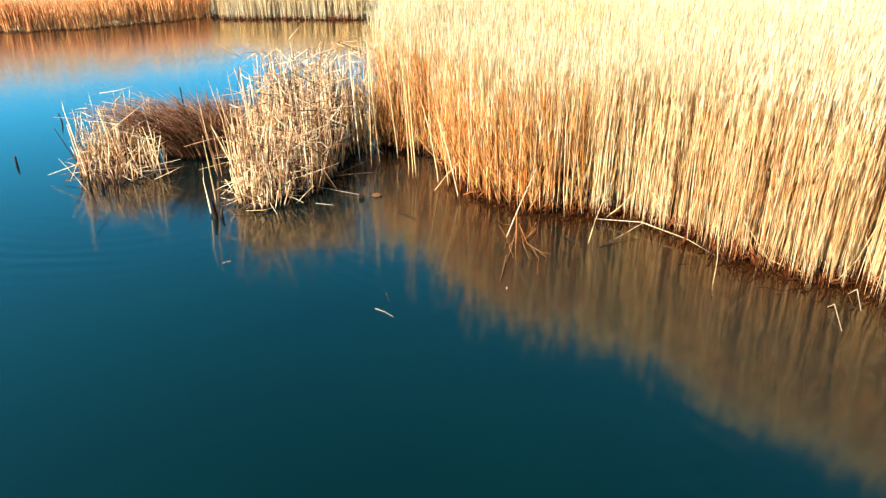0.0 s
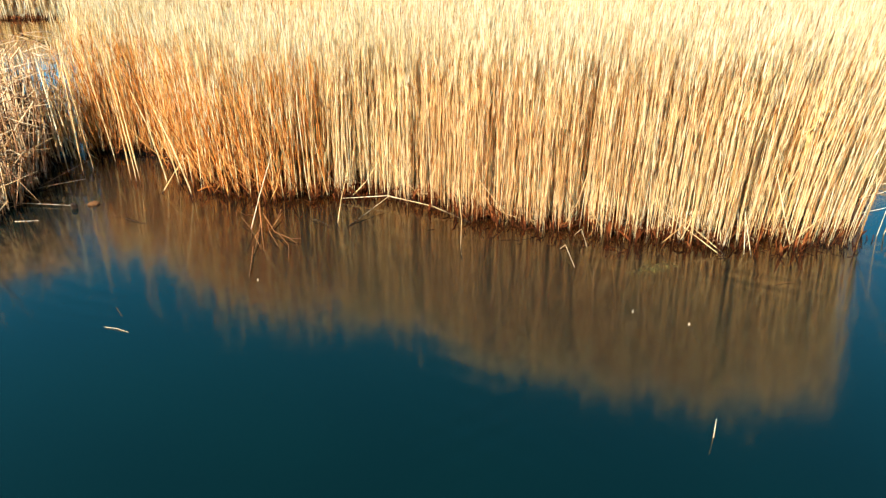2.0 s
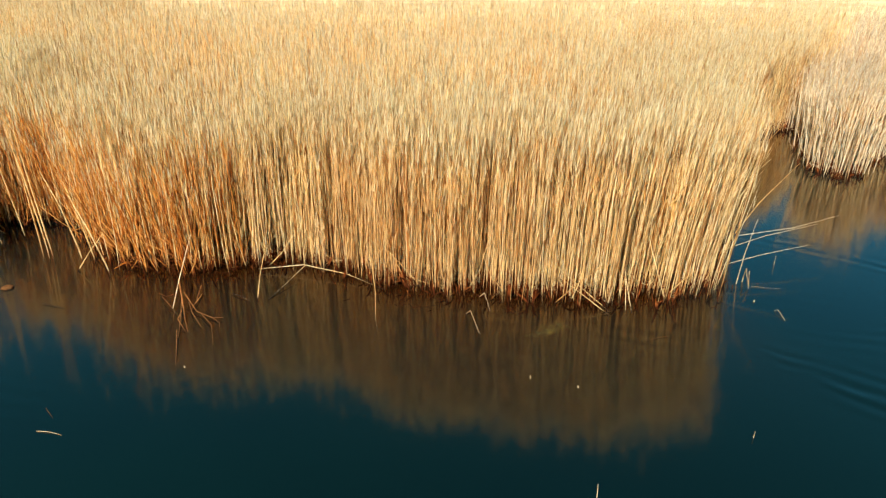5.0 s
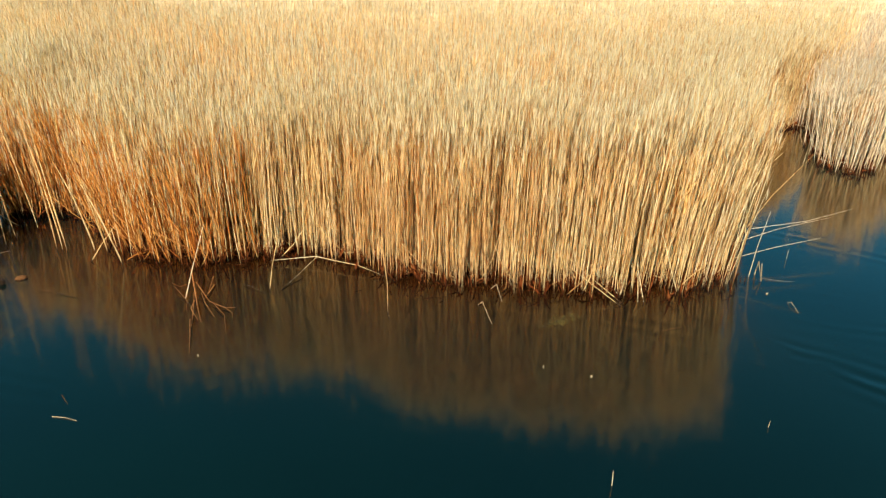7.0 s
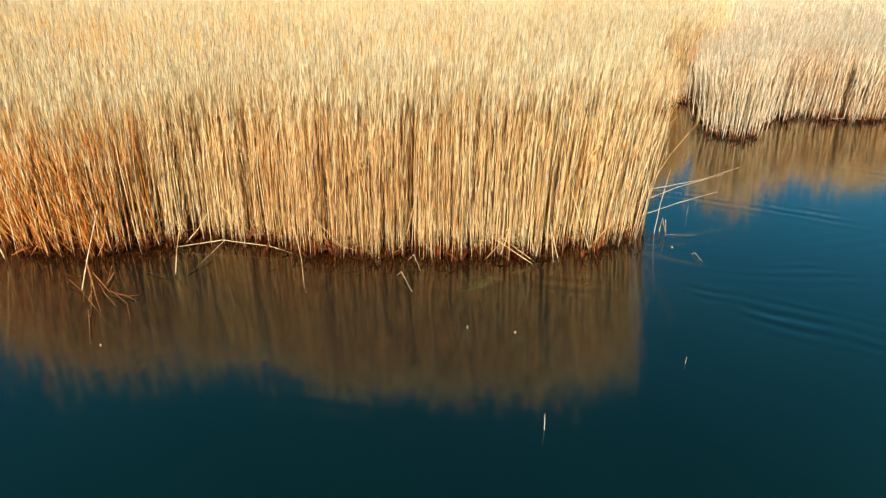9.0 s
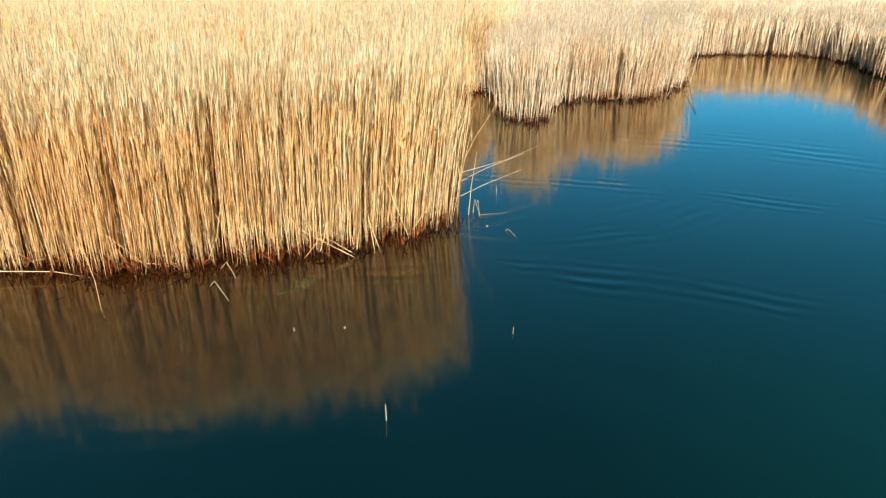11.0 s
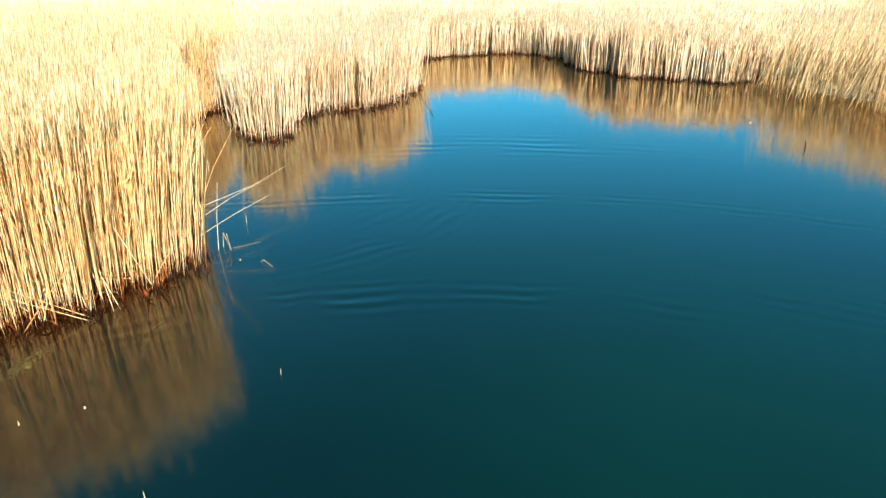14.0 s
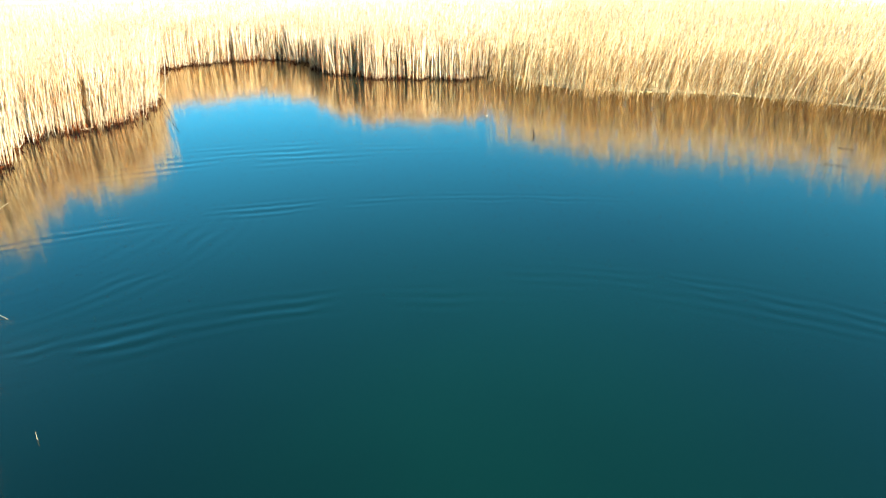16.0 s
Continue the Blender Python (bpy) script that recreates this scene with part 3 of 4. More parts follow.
# ---- reed beds ----
MAIN_LINE = [(-1.15, 14.0), (-0.92, 10.0), (-0.66, 9.75), (-0.18, 9.55), (0.10, 8.75), (0.30, 7.82), (0.70, 7.48), (1.08, 7.18), (1.48, 6.98), (1.95, 7.12),
             (2.10, 6.78), (2.53, 6.22), (2.85, 5.72), (3.28, 5.34), (3.70, 5.02), (4.14, 4.70), (4.42, 4.50), (4.92, 4.34), (5.42, 4.10), (5.80, 4.02),
             (5.98, 4.35), (8.4, 6.15), (10.8, 7.75), (12.7, 8.3)]
MAIN = MAIN_LINE + [(18.0, 10.5), (24.0, 14.0), (18.0, 25.0), (-2.1, 27.0), (-1.6, 20.0)]
AMBER_PART = [(-0.92, 10.0), (-0.66, 9.75), (-0.18, 9.55), (0.10, 8.75), (0.30, 7.82), (0.70, 7.48), (1.08, 7.18), (1.48, 6.98), (2.2, 8.2), (1.2, 10.0), (-0.6, 11.5)]


def main_density(d):
    return np.interp(d, [0, 0.1, 0.25, 0.45, 0.9, 1.5, 3.0, 8.0, 30.0], [60, 300, 850, 1100, 600, 190, 58, 30, 20])


def bed_corner(xy):
    """1 at the outer corner of the golden bed, falling off round it."""
    return np.exp(-((xy[:, 0] - 5.8) ** 2 + (xy[:, 1] - 4.2) ** 2) / 0.7)


def main_height(xy, d):
    return 1.58 + 0.10 * wavy(xy, 1.3, 5) + 0.06 * wavy(xy, 4.0, 6) + 0.24 * bed_corner(xy) - 0.06 * np.exp(-d / 0.3) + 0.25 * np.clip((d - 1) / 3, 0, 1)


reed_bed("tall golden dry reeds standing densely in the pond", MAIN, MAIN_LINE, GOLD, main_density, main_height, 100, 300, (0.01, -0.02), 0.035,
         litter=450, slanting=170, limit=27.0, inset=0.42, mat_high=0.03, stubs=1600, outward=0.05, under=5000, leaves=3, infill=11000, tufts=0.12, clumps=0.12, r=0.0029, coarse=False, thin=(AMBER_PART, 0.28), far_plume=5, ragged=0.10, corner_lean=(0.11, -0.03))
reed_bed("rusty amber reeds tangled at the edge of the golden bed", AMBER_PART, AMBER_PART[:8], AMBER, main_density,
         lambda xy, d: main_height(xy, d) * rng.uniform(0.55, 1.0, len(xy)), 150, 220, (-0.04, -0.02), 0.11, litter=500, slanting=260, inset=1.2, mat_high=0.03, outward=0.13, under=1200, leaves=3, infill=2500, tufts=0.5, r=0.0040,
         coarse=False, thin=(AMBER_PART, 0.8))

SECOND_LINE = [(12.7, 8.3), (12.55, 7.6), (11.3, 6.85), (10.6, 6.15), (10.48, 5.75), (10.9, 5.5), (11.7, 5.95), (12.3, 6.1), (13.0, 5.95), (13.2, 5.5),
               (13.8, 5.1), (14.5, 4.88), (15.5, 4.85), (16.55, 4.95), (17.6, 5.5), (19.5, 6.1), (21.5, 6.3)]
SECOND = SECOND_LINE + [(38.0, 8.0), (40.0, 22.0), (24.0, 14.0), (18.0, 10.5)]


def edge_density(d):
    return np.interp(d, [0, 0.1, 0.35, 0.8, 1.5, 4.0, 30.0], [50, 210, 320, 240, 80, 32, 18])


reed_bed("bleached straw-white reeds at the mouth of a narrow inlet", SECOND, SECOND_LINE, PALE, edge_density,
         lambda xy, d: 1.22 + 0.16 * wavy(xy, 2.6, 15) + 0.10 * wavy(xy, 6.0, 16) + 0.25 * np.clip(d / 4, 0, 1), 200, 260, (0, -0.03), 0.06, r=0.0055, litter=300, slanting=60, outward=0.12, mat_high=0.02, inset=None,
         single_depth=0.35, limit=32.0, coarse=False, heads=BLOND, ragged=0.24, infill=4000, filling=GAP_STRAW)

FAR_LINE = [(21.5, 6.3), (22.3, 5.75), (23.4, 4.25), (23.7, 2.9), (22.3, 2.1), (21.0, 1.5), (20.0, 0.95), (19.4, 0.3), (19.1, -0.7), (18.95, -1.6), (18.75, -2.4)]
FAR = FAR_LINE + [(21.0, -5.5), (38.0, -9.0), (38.0, 8.0)]
reed_bed("short pale reeds along the far bank with dark gaps", FAR, FAR_LINE, PALE, edge_density,
         lambda xy, d: 1.08 + 0.14 * wavy(xy, 2.2, 25) + 0.3 * np.clip(d / 4, 0, 1), 300, 220, (0, -0.03), 0.06, r=0.0085, litter=150, slanting=60, outward=0.08, mat_high=0.02, inset=None, under=1000, single_depth=0.4, limit=33.0, heads=BLOND, ragged=0.36, infill=4000, filling=GAP_STRAW)

RIGHT_LINE = [(18.7, -2.3), (16.9, -3.0), (15.6, -4.3), (15.0, -6.0), (14.6, -7.4), (13.8, -8.8), (12.7, -9.8), (11.4, -11.2), (9.8, -12.4)]
RIGHT = RIGHT_LINE + [(14.0, -18.0), (26.0, -17.0), (38.0, -9.0), (21.0, -5.5)]
reed_bed("wind-bent straw-yellow reeds with feathery heads on the far bank", RIGHT, RIGHT_LINE, STRAWY,
         lambda d: np.interp(d, [0, 0.5, 1.1, 1.6, 3.0, 5.0, 30.0], [8, 22, 45, 75, 62, 40, 24]),
         lambda xy, d: 1.38 + 0.18 * wavy(xy, 1.6, 35) + 0.3 * np.clip(d / 4, 0, 1), 400, 260, (-0.05, -0.15), 0.12, r=0.0058, litter=0, slanting=0, plume=5, single_depth=1.5, inset=1.7, deep=4.6, mat_high=0.02, under=0, limit=32.0, soil=MEADOW, heads=BLOND, infill=1800, infill_at=(1.2, 2.6, -0.02), filling=GAP_STRAW)

LEFT_LINE = [(-28.0, 22.3), (-22.0, 23.7), (-16.9, 25.2), (-14.8, 25.6), (-13.1, 26.8), (-11.6, 28.4), (-10.2, 30.4)]
LEFT = LEFT_LINE + [(-11.0, 34.5), (-14.5, 32.5), (-17.0, 30.6), (-22.5, 29.0), (-30.0, 27.5)]
reed_bed("rust-brown reeds along the far shore of the pond", LEFT, LEFT_LINE, RUST, lambda d: np.interp(d, [0, 0.2, 1, 3, 30], [30, 90, 90, 60, 40]),
         lambda xy, d: 1.15 + 0.15 * wavy(xy, 1.2, 45), 500, 150, (-0.05, 0), 0.1, r=0.010, litter=200, slanting=150, single_depth=0.5, inset=1.2, under=0, ragged=0.4, soil=MEADOW)
INLAND_LINE = [(-30.0, 27.5), (-22.5, 29.0), (-17.0, 30.6), (-14.5, 32.5), (-11.0, 34.5)]
INLAND = INLAND_LINE + [(-9.0, 40.0), (-26.0, 38.0), (-36.0, 33.0)]
reed_bed("tall pale reeds behind the rust-brown shore reeds", INLAND, INLAND_LINE, STRAWY, lambda d: np.interp(d, [0, 1, 3, 30], [70, 50, 25, 14]),
         lambda xy, d: 2.6 + 0.3 * wavy(xy, 1.2, 46), 550, 60, (-0.05, 0), 0.08, r=0.011, litter=0, slanting=0, single_depth=0.5, under=0, limit=39.0)
BACK_LINE = [(-10.2, 31.4), (-9.5, 30.35), (-7.9, 30.0), (-5.2, 29.8), (-2.4, 29.5), (-1.5, 27.5)]
BACK = BACK_LINE + [(4.0, 30.0), (3.0, 40.0), (-9.0, 40.0)]
reed_bed("straw-coloured reeds standing on the far shore", BACK, BACK_LINE, STRAWY, lambda d: np.interp(d, [0, 1, 3, 30], [90, 80, 28, 14]),
         lambda xy, d: 1.3 + 0.15 * wavy(xy, 1.5, 55) + 1.2 * np.clip((d - 1) / 4, 0, 1), 600, 120, (0, 0), 0.07, r=0.010, litter=150, slanting=80, single_depth=0.5, inset=0.6, ragged=0.3)


INNER = [(2.0, 26.0), (18.0, 24.5), (23.0, 14.0), (37.0, 7.0), (37.0, -8.0), (25.0, -16.0), (57.0, -19.0), (57.0, 57.0), (3.5, 57.0)]
reed_bank([(MAIN, MAIN_LINE), (SECOND, SECOND_LINE), (FAR, FAR_LINE), (RIGHT, RIGHT_LINE), (INNER, RIGHT_LINE)])


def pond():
    """One sheet of water, finer near the camera; it holds where brown and lighter green are painted in."""
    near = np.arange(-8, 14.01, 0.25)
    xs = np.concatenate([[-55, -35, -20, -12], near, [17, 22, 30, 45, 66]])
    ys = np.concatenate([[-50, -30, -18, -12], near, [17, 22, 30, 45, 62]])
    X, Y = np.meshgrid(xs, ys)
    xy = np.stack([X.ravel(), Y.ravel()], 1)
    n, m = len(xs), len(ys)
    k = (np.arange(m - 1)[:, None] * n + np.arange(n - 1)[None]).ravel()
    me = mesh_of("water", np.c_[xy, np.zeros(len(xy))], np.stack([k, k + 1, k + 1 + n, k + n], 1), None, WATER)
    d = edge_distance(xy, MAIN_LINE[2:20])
    # brown for the reeds' reflection, fading out from the golden bed's edge
    edge_tint = np.where(inside(xy, MAIN), 1.0, np.exp(-d / 0.55)) * np.clip((5.9 - xy[:, 0]) / 0.8, 0, 1) * np.clip((xy[:, 0] + 0.3) / 0.8, 0, 1)
    layer = me.attributes.new("reed_tint", 'FLOAT', 'POINT')
    layer.data.foreach_set("value", edge_tint.astype(np.float32))
    # two round patches of painted brightness on the open water
    bright_patch = np.exp(-((xy[:, 0] - 4.2) ** 2 + (xy[:, 1] + 0.9) ** 2) / 4.5) * 0.7 + 0.2 * np.exp(-((xy[:, 0] + 1.6) ** 2 + (xy[:, 1] - 4.2) ** 2) / 2.6)
    layer = me.attributes.new("bright_green", 'FLOAT', 'POINT')
    layer.data.foreach_set("value", bright_patch.astype(np.float32))
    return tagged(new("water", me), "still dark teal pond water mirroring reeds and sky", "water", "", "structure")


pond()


# ---- broken clumps ----
def broken_clump(label, poly, mat, profile, upright, snapped, loose, seed, r=0.006, single=120, mat_high=0.05, fold=0.75):
    """A thicket of snapped reeds: stalks still standing, stalks folded over, and a tangle lying across them."""
    c = np.array(poly).mean(0)
    clump = thing("reed_clump", label, "reed clump", "broken reed clumps", (c[0], c[1], 0))
    back = Matrix.Translation(clump.location).inverted()

    def add(name, me, tag="", kind=""):
        ob = part(name, me, clump, tag, kind)
        ob.matrix_parent_inverse = back
        return ob

    g = np.random.default_rng(seed)
    p = np.array(poly)

    def spots(n):
        xy = g.uniform(p.min(0), p.max(0), (n * 6, 2))
        return xy[inside(xy, poly)][:n]

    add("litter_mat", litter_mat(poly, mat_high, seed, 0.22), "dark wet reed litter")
    xy = spots(upright)
    n = len(xy)
    h = profile(xy) * g.uniform(0.25, 1.0, n) ** 0.8
    lean = g.normal(0, 0.12, (n, 2))
    one = min(single, n)
    kinds = [mesh_of("reed_stalk", *joined(stalks(np.zeros((1, 2)), np.array([1.0]), np.zeros((1, 2)), np.array([r * g.uniform(0.8, 1.3)]), 1, 0, 0.04)), mat) for _ in range(10)]
    for i in range(one):
        ob = part("reed_stalk", kinds[int(g.integers(10))], clump)
        way = Vector((lean[i][0], lean[i][1], 1)).normalized()
        turn = Vector((0, 0, 1)).rotation_difference(way).to_matrix().to_4x4()
        ob.matrix_basis = back @ Matrix.Translation((xy[i][0], xy[i][1], 0)) @ turn @ Matrix.Diagonal((1, 1, h[i], 1))
    sets = stalks(xy[one:], h[one:], lean[one:], r * g.uniform(0.7, 1.3, n - one), 1, 0, 0.04)
    xy = spots(snapped)
    n = len(xy)
    H = profile(xy) * g.uniform(0.3, 0.95, n)
    a = np.arctan2(c[1] - xy[:, 1], c[0] - xy[:, 0]) + g.normal(0, 1.0, n)
    reach = g.uniform(0.3 * fold, fold, n)
    k = np.c_[xy + g.normal(0, 0.11, (n, 2)), H]
    tip = k + np.stack([np.cos(a) * reach, np.sin(a) * reach, -reach * g.uniform(-0.1, 1.2, n)], 1)
    tip[:, 2] = np.maximum(tip[:, 2], 0.01)
    sets.append(tubes(np.stack([np.c_[xy, np.full(n, -0.1)], k], 1), np.tile([[r, r * 0.9]], (n, 1))))
    sets.append(tubes(np.stack([k, (k + tip) / 2 + g.normal(0, 0.015, (n, 3)), tip], 1), np.tile([[r * 0.9, r * 0.8, r * 0.4]], (n, 1))))
    xy = spots(loose)
    n = len(xy)
    a = g.uniform(0, 6.283, n)
    l = g.uniform(0.15, 0.7, n)
    z = profile(xy) * g.uniform(0.03, 1.0, n) ** 1.5
    p0 = np.c_[xy, z]
    p1 = p0 + np.stack([np.cos(a) * l, np.sin(a) * l, g.normal(0, 0.35, n) * l], 1)
    p1[:, 2] = np.maximum(p1[:, 2], 0.005)
    sets.append(tubes(np.stack([p0, (p0 + p1) / 2 + g.normal(0, 0.012, (n, 3)), p1], 1), np.tile([[r * 0.9, r * 0.85, r * 0.4]], (n, 1))))
    # dark brown stalks and blades fill the inside of the clump
    inner = spots(int(0.8 * upright))
    inner = inner[edge_distance(inner, poly + poly[:1]) > 0.22]
    n = len(inner)
    hh = profile(inner) * g.uniform(0.15, 0.75, n)
    p0 = np.c_[inner, np.full(n, -0.05)]
    D = np.c_[g.normal(0, 0.3, (n, 2)) * hh[:, None], hh]
    dark = [tubes(np.stack([p0, p0 + D * 0.5, p0 + D], 1), np.tile([[0.009, 0.008, 0.003]], (n, 1))),
            blades(p0 + D * 0.5, np.c_[g.normal(0, 0.2, (n, 2)), g.uniform(-0.05, 0.25, n)], g.uniform(0.02, 0.05, n), g.uniform(0, 0.1, n))]
    add("undergrowth", mesh_of("undergrowth", *joined(dark), SEDGE), "dark brown fill inside the clump", "stuff")
    add("reed_tangle", mesh_of("reed_tangle", *joined(sets), mat), "snapped and folded bleached reed stalks", "stuff")
    return clump, add


BIG = [(-2.66, 8.3), (-2.5, 7.7), (-2.34, 7.32), (-2.04, 7.25), (-1.72, 7.6), (-1.45, 8.0), (-1.38, 8.8), (-1.3, 9.5), (-1.2, 10.8), (-2.1, 10.7), (-2.7, 9.4)]


def big_profile(xy):
    return 0.45 + 0.5 * np.clip(xy[:, 1] - 7.3, 0, 2.2) + 0.1 * wavy(xy, 3.0, 71)


broken_clump("tangled clump of bleached broken reeds beside the golden bed", BIG, BLEACHED, big_profile, 400, 430, 560, 700, 0.0072, 170, 0.015, 0.6)

UPRIGHT = [(-2.85, 8.9), (-2.56, 7.8), (-2.38, 7.3), (-2.15, 7.2), (-1.85, 7.6), (-1.45, 8.4), (-1.3, 9.3), (-2.5, 9.9)]
broken_clump("thin bleached reeds still standing among the broken clump", UPRIGHT, BLEACHED, lambda xy: 1.35 + 0.2 * wavy(xy, 3.0, 73), 105, 6, 0, 720, 0.0058, 90, 0.004, 0.3)

SLOT = [(-1.45, 9.3), (-0.95, 9.6), (-0.9, 11.4), (-1.35, 11.2)]
broken_clump("sparse pale reeds standing between the broken clump and the golden bed", SLOT, GOLD, lambda xy: 1.3 + 0.1 * wavy(xy, 4.0, 77), 80, 12, 14, 750, 0.0055, 80, 0.01, 0.3)

SMALL = [(-5.15, 9.3), (-4.62, 8.3), (-4.3, 8.15), (-3.9, 8.25), (-3.82, 8.8), (-4.0, 9.6), (-4.4, 10.2), (-5.0, 10.1)]
low_clump, add_low = broken_clump("low clump of snapped grey-beige reeds in open water", SMALL, BLEACHED,
                                  lambda xy: 0.5 + 0.22 * np.clip(xy[:, 1] - 8.1, 0, 1.6) + 0.08 * wavy(xy, 4.0, 81), 150, 70, 120, 800, 0.007, 110, 0.01, 0.3)


def sedge_tussock(label, cx, cy, rx, ry, n, bias, seed):
    """A drooping tuft of thin brown sedge blades."""
    tuft = thing("sedge_tussock", label, "tussock", "", (cx, cy, 0))
    g = np.random.default_rng(seed)
    q = np.sqrt(g.uniform(0, 1, n))
    a = g.uniform(0, 6.283, n)
    xy = np.stack([np.cos(a) * q * rx, np.sin(a) * q * ry], 1)
    L = g.uniform(0.8, 1.5, n)
    out = np.stack([np.cos(a), np.sin(a)], 1) * g.uniform(0.1, 0.7, n)[:, None] * q[:, None] + np.array(bias) * g.uniform(0.3, 1.2, n)[:, None]
    P = np.zeros((n, 4, 3))
    for k, s in enumerate((0, 0.4, 0.75, 1.0)):
        P[:, k, :2] = xy + out * (L * s ** 1.3)[:, None]
        P[:, k, 2] = -0.05 + L * (s - 0.42 * s ** 2.2)
    me = mesh_of("sedge_mass", *joined([tubes(P, np.tile([[0.005, 0.0045, 0.0035, 0.0015]], (n, 1)))]), SEDGE)
    part("sedge_mass", me, tuft, "", "stuff")
    core = np.stack([np.c_[xy * 0.8, np.full(n, -0.1)], np.c_[xy * 0.8 + g.normal(0, 0.05, (n, 2)), g.uniform(0.05, 0.3, n)]], 1)
    part("tussock_root", mesh_of("tussock_root", *tubes(core, np.tile([[0.012, 0.004]], (n, 1))), DARK), tuft, "dark matted root of old stalks", "stuff")
    return tuft


sedge_tussock("drooping rust-brown sedge tussock standing in the water", -3.55, 9.75, 0.45, 0.35, 1100, (-0.35, -0.03), 901)
sedge_tussock("smaller dark sedge tuft beside the broken reeds", -3.05, 9.7, 0.28, 0.3, 500, (-0.25, 0.0), 902)


# ---- single stalks, stubs and drift ----
def single_stalk(x, y, h, lx=0.0, ly=0.0, mat=GOLD, r=0.007, label="single dry reed stalk with a dark wet foot in open water"):
    v, q, t = joined(stalks(np.zeros((1, 2)), np.array([h]), np.array([[lx, ly]]), np.array([r]), 1, 0, 0.02))
    ob = new("reed_stalk", mesh_of("reed_stalk", v, q, t, mat))
    ob.location = (x, y, 0)
    return tagged(ob, label, "reed", "single reed stalks")


for x, y, h, lx, ly in [(-0.44, 8.42, 1.7, -0.03, 0.0), (-0.38, 8.36, 1.6, -0.08, 0.05), (-0.33, 8.32, 1.75, -0.05, 0.0), (-1.12, 8.95, 1.5, -0.05, 0.0),
                        (-0.96, 8.85, 1.6, 0.02, 0.0), (-0.86, 9.1, 1.5, -0.06, 0.02), (-0.62, 9.25, 1.6, -0.1, 0.0), (-0.05, 8.15, 1.1, -0.2, 0.1),
                        (0.08, 8.05, 1.2, -0.15, 0.0), (0.2, 7.6, 1.0, -0.25, 0.0)]:
    single_stalk(x, y, h, lx, ly)
for x, y, h, lx, ly in [(-2.98, 8.62, 1.1, -0.1, 0.0), (-2.92, 8.5, 0.95, -0.16, 0.0), (-2.85, 8.42, 1.15, -0.05, 0.0), (-3.0, 8.75, 0.8, -0.2, 0.0), (-2.66, 7.5, 0.85, -0.05, 0.0),
                        (-2.6, 7.15, 0.45, -0.1, 0.02), (-3.72, 8.62, 0.75, -0.08, 0.0), (-3.62, 8.66, 0.5, -0.25, 0.0), (-5.35, 9.9, 0.6, 0.1, 0.0), (-4.7, 8.6, 0.95, -0.12, 0.0)]:
    single_stalk(x, y, h, lx, ly, BLEACHED)


def stick(name, label, category, points, r, mat, group=""):
    """A stalk, twig or stick along a few points, tapering to its end."""
    P = np.array(points, float)
    n = len(P)
    r = r if mat is DARK else r * 0.5
    me = mesh_of(name, *tubes((P - P[0])[None], np.linspace(r, r * 0.55, n)[None], 5), mat)
    ob = new(name, me)
    ob.location = P[0]
    return tagged(ob, label, category, group)


FLOAT = "floating stalks"
for pts, r, mat in [([(-0.57, 4.98, 0.004), (-0.49, 4.92, 0.007), (-0.41, 4.84, 0.003)], 0.0055, STRAW),
                    ([(-0.50, 5.26, 0.002), (-0.46, 5.10, 0.003)], 0.004, ROOT),
                    ([(2.65, 2.39, -0.02), (2.66, 2.40, 0.05), (2.65, 2.395, 0.125)], 0.006, STRAW),
                    ([(4.09, 2.29, -0.01), (4.095, 2.29, 0.06)], 0.0045, STRAW),
                    ([(1.25, 6.51, 0.01), (1.31, 6.40, 0.02), (1.40, 6.21, 0.005)], 0.007, GOLD),
                    ([(-0.48, 7.22, 0.01), (-0.29, 7.00, 0.004)], 0.008, GOLD),
                    ([(4.44, 3.68, 0.003), (4.53, 3.68, 0.008), (4.64, 3.65, 0.003)], 0.005, ROOT),
                    ([(6.20, 3.98, 0.008), (6.33, 3.86, 0.006), (6.46, 3.76, 0.003)], 0.0024, STRAW),
                    ([(-1.72, 8.15, 0.03), (-1.4, 8.0, 0.025), (-1.02, 7.80, 0.02)], 0.009, STRAW),
                    ([(-1.5, 7.55, 0.004), (-1.28, 7.48, 0.006)], 0.007, STRAW),
                    ([(-0.62, 7.4, 0.004), (-0.5, 7.28, 0.004)], 0.005, ROOT),
                    ([(10.92, -8.06, 0.01), (10.75, -8.22, 0.01)], 0.005, DARK),
                    ([(10.0, -7.2, 0.01), (9.77, -7.46, 0.006)], 0.004, DARK),
                    ([(6.92, 4.2, -0.01), (6.925, 4.2, 0.12)], 0.004, STRAW),
                    ([(-2.05, 5.95, 0.004), (-2.12, 5.9, 0.004)], 0.005, STRAW)]:
    stick("floating_stalk", "short piece of dry reed floating on the water", "reed", pts, r, mat, FLOAT)

for pts in [[(5.97, 3.49, 0.002), (5.96, 3.45, 0.03), (5.88, 3.31, 0.002)], [(3.19, 4.96, -0.01), (3.20, 4.88, 0.07), (3.11, 4.57, 0.0)], [(3.50, 5.2, -0.01), (3.52, 5.12, 0.08), (3.44, 4.89, 0.0)]]:
    stick("bent_stalk", "pale kinked reed stub poking out of the water", "reed", pts, 0.007, STRAW, "kinked stubs")
stick("bent_stalk", "pale reed snapped into a zigzag at the bed's corner", "reed",
      [(6.24, 4.10, -0.02), (6.23, 4.07, 0.17), (6.14, 3.94, 0.01), (6.17, 3.99, 0.19)], 0.012, STRAW)
stick("leaning_stalk", "long pale snapped reed leaning out over the water", "reed", [(6.13, 4.09, -0.02), (6.18, 4.09, 0.35), (6.25, 4.07, 0.74)], 0.007, STRAW, "leaning reeds")
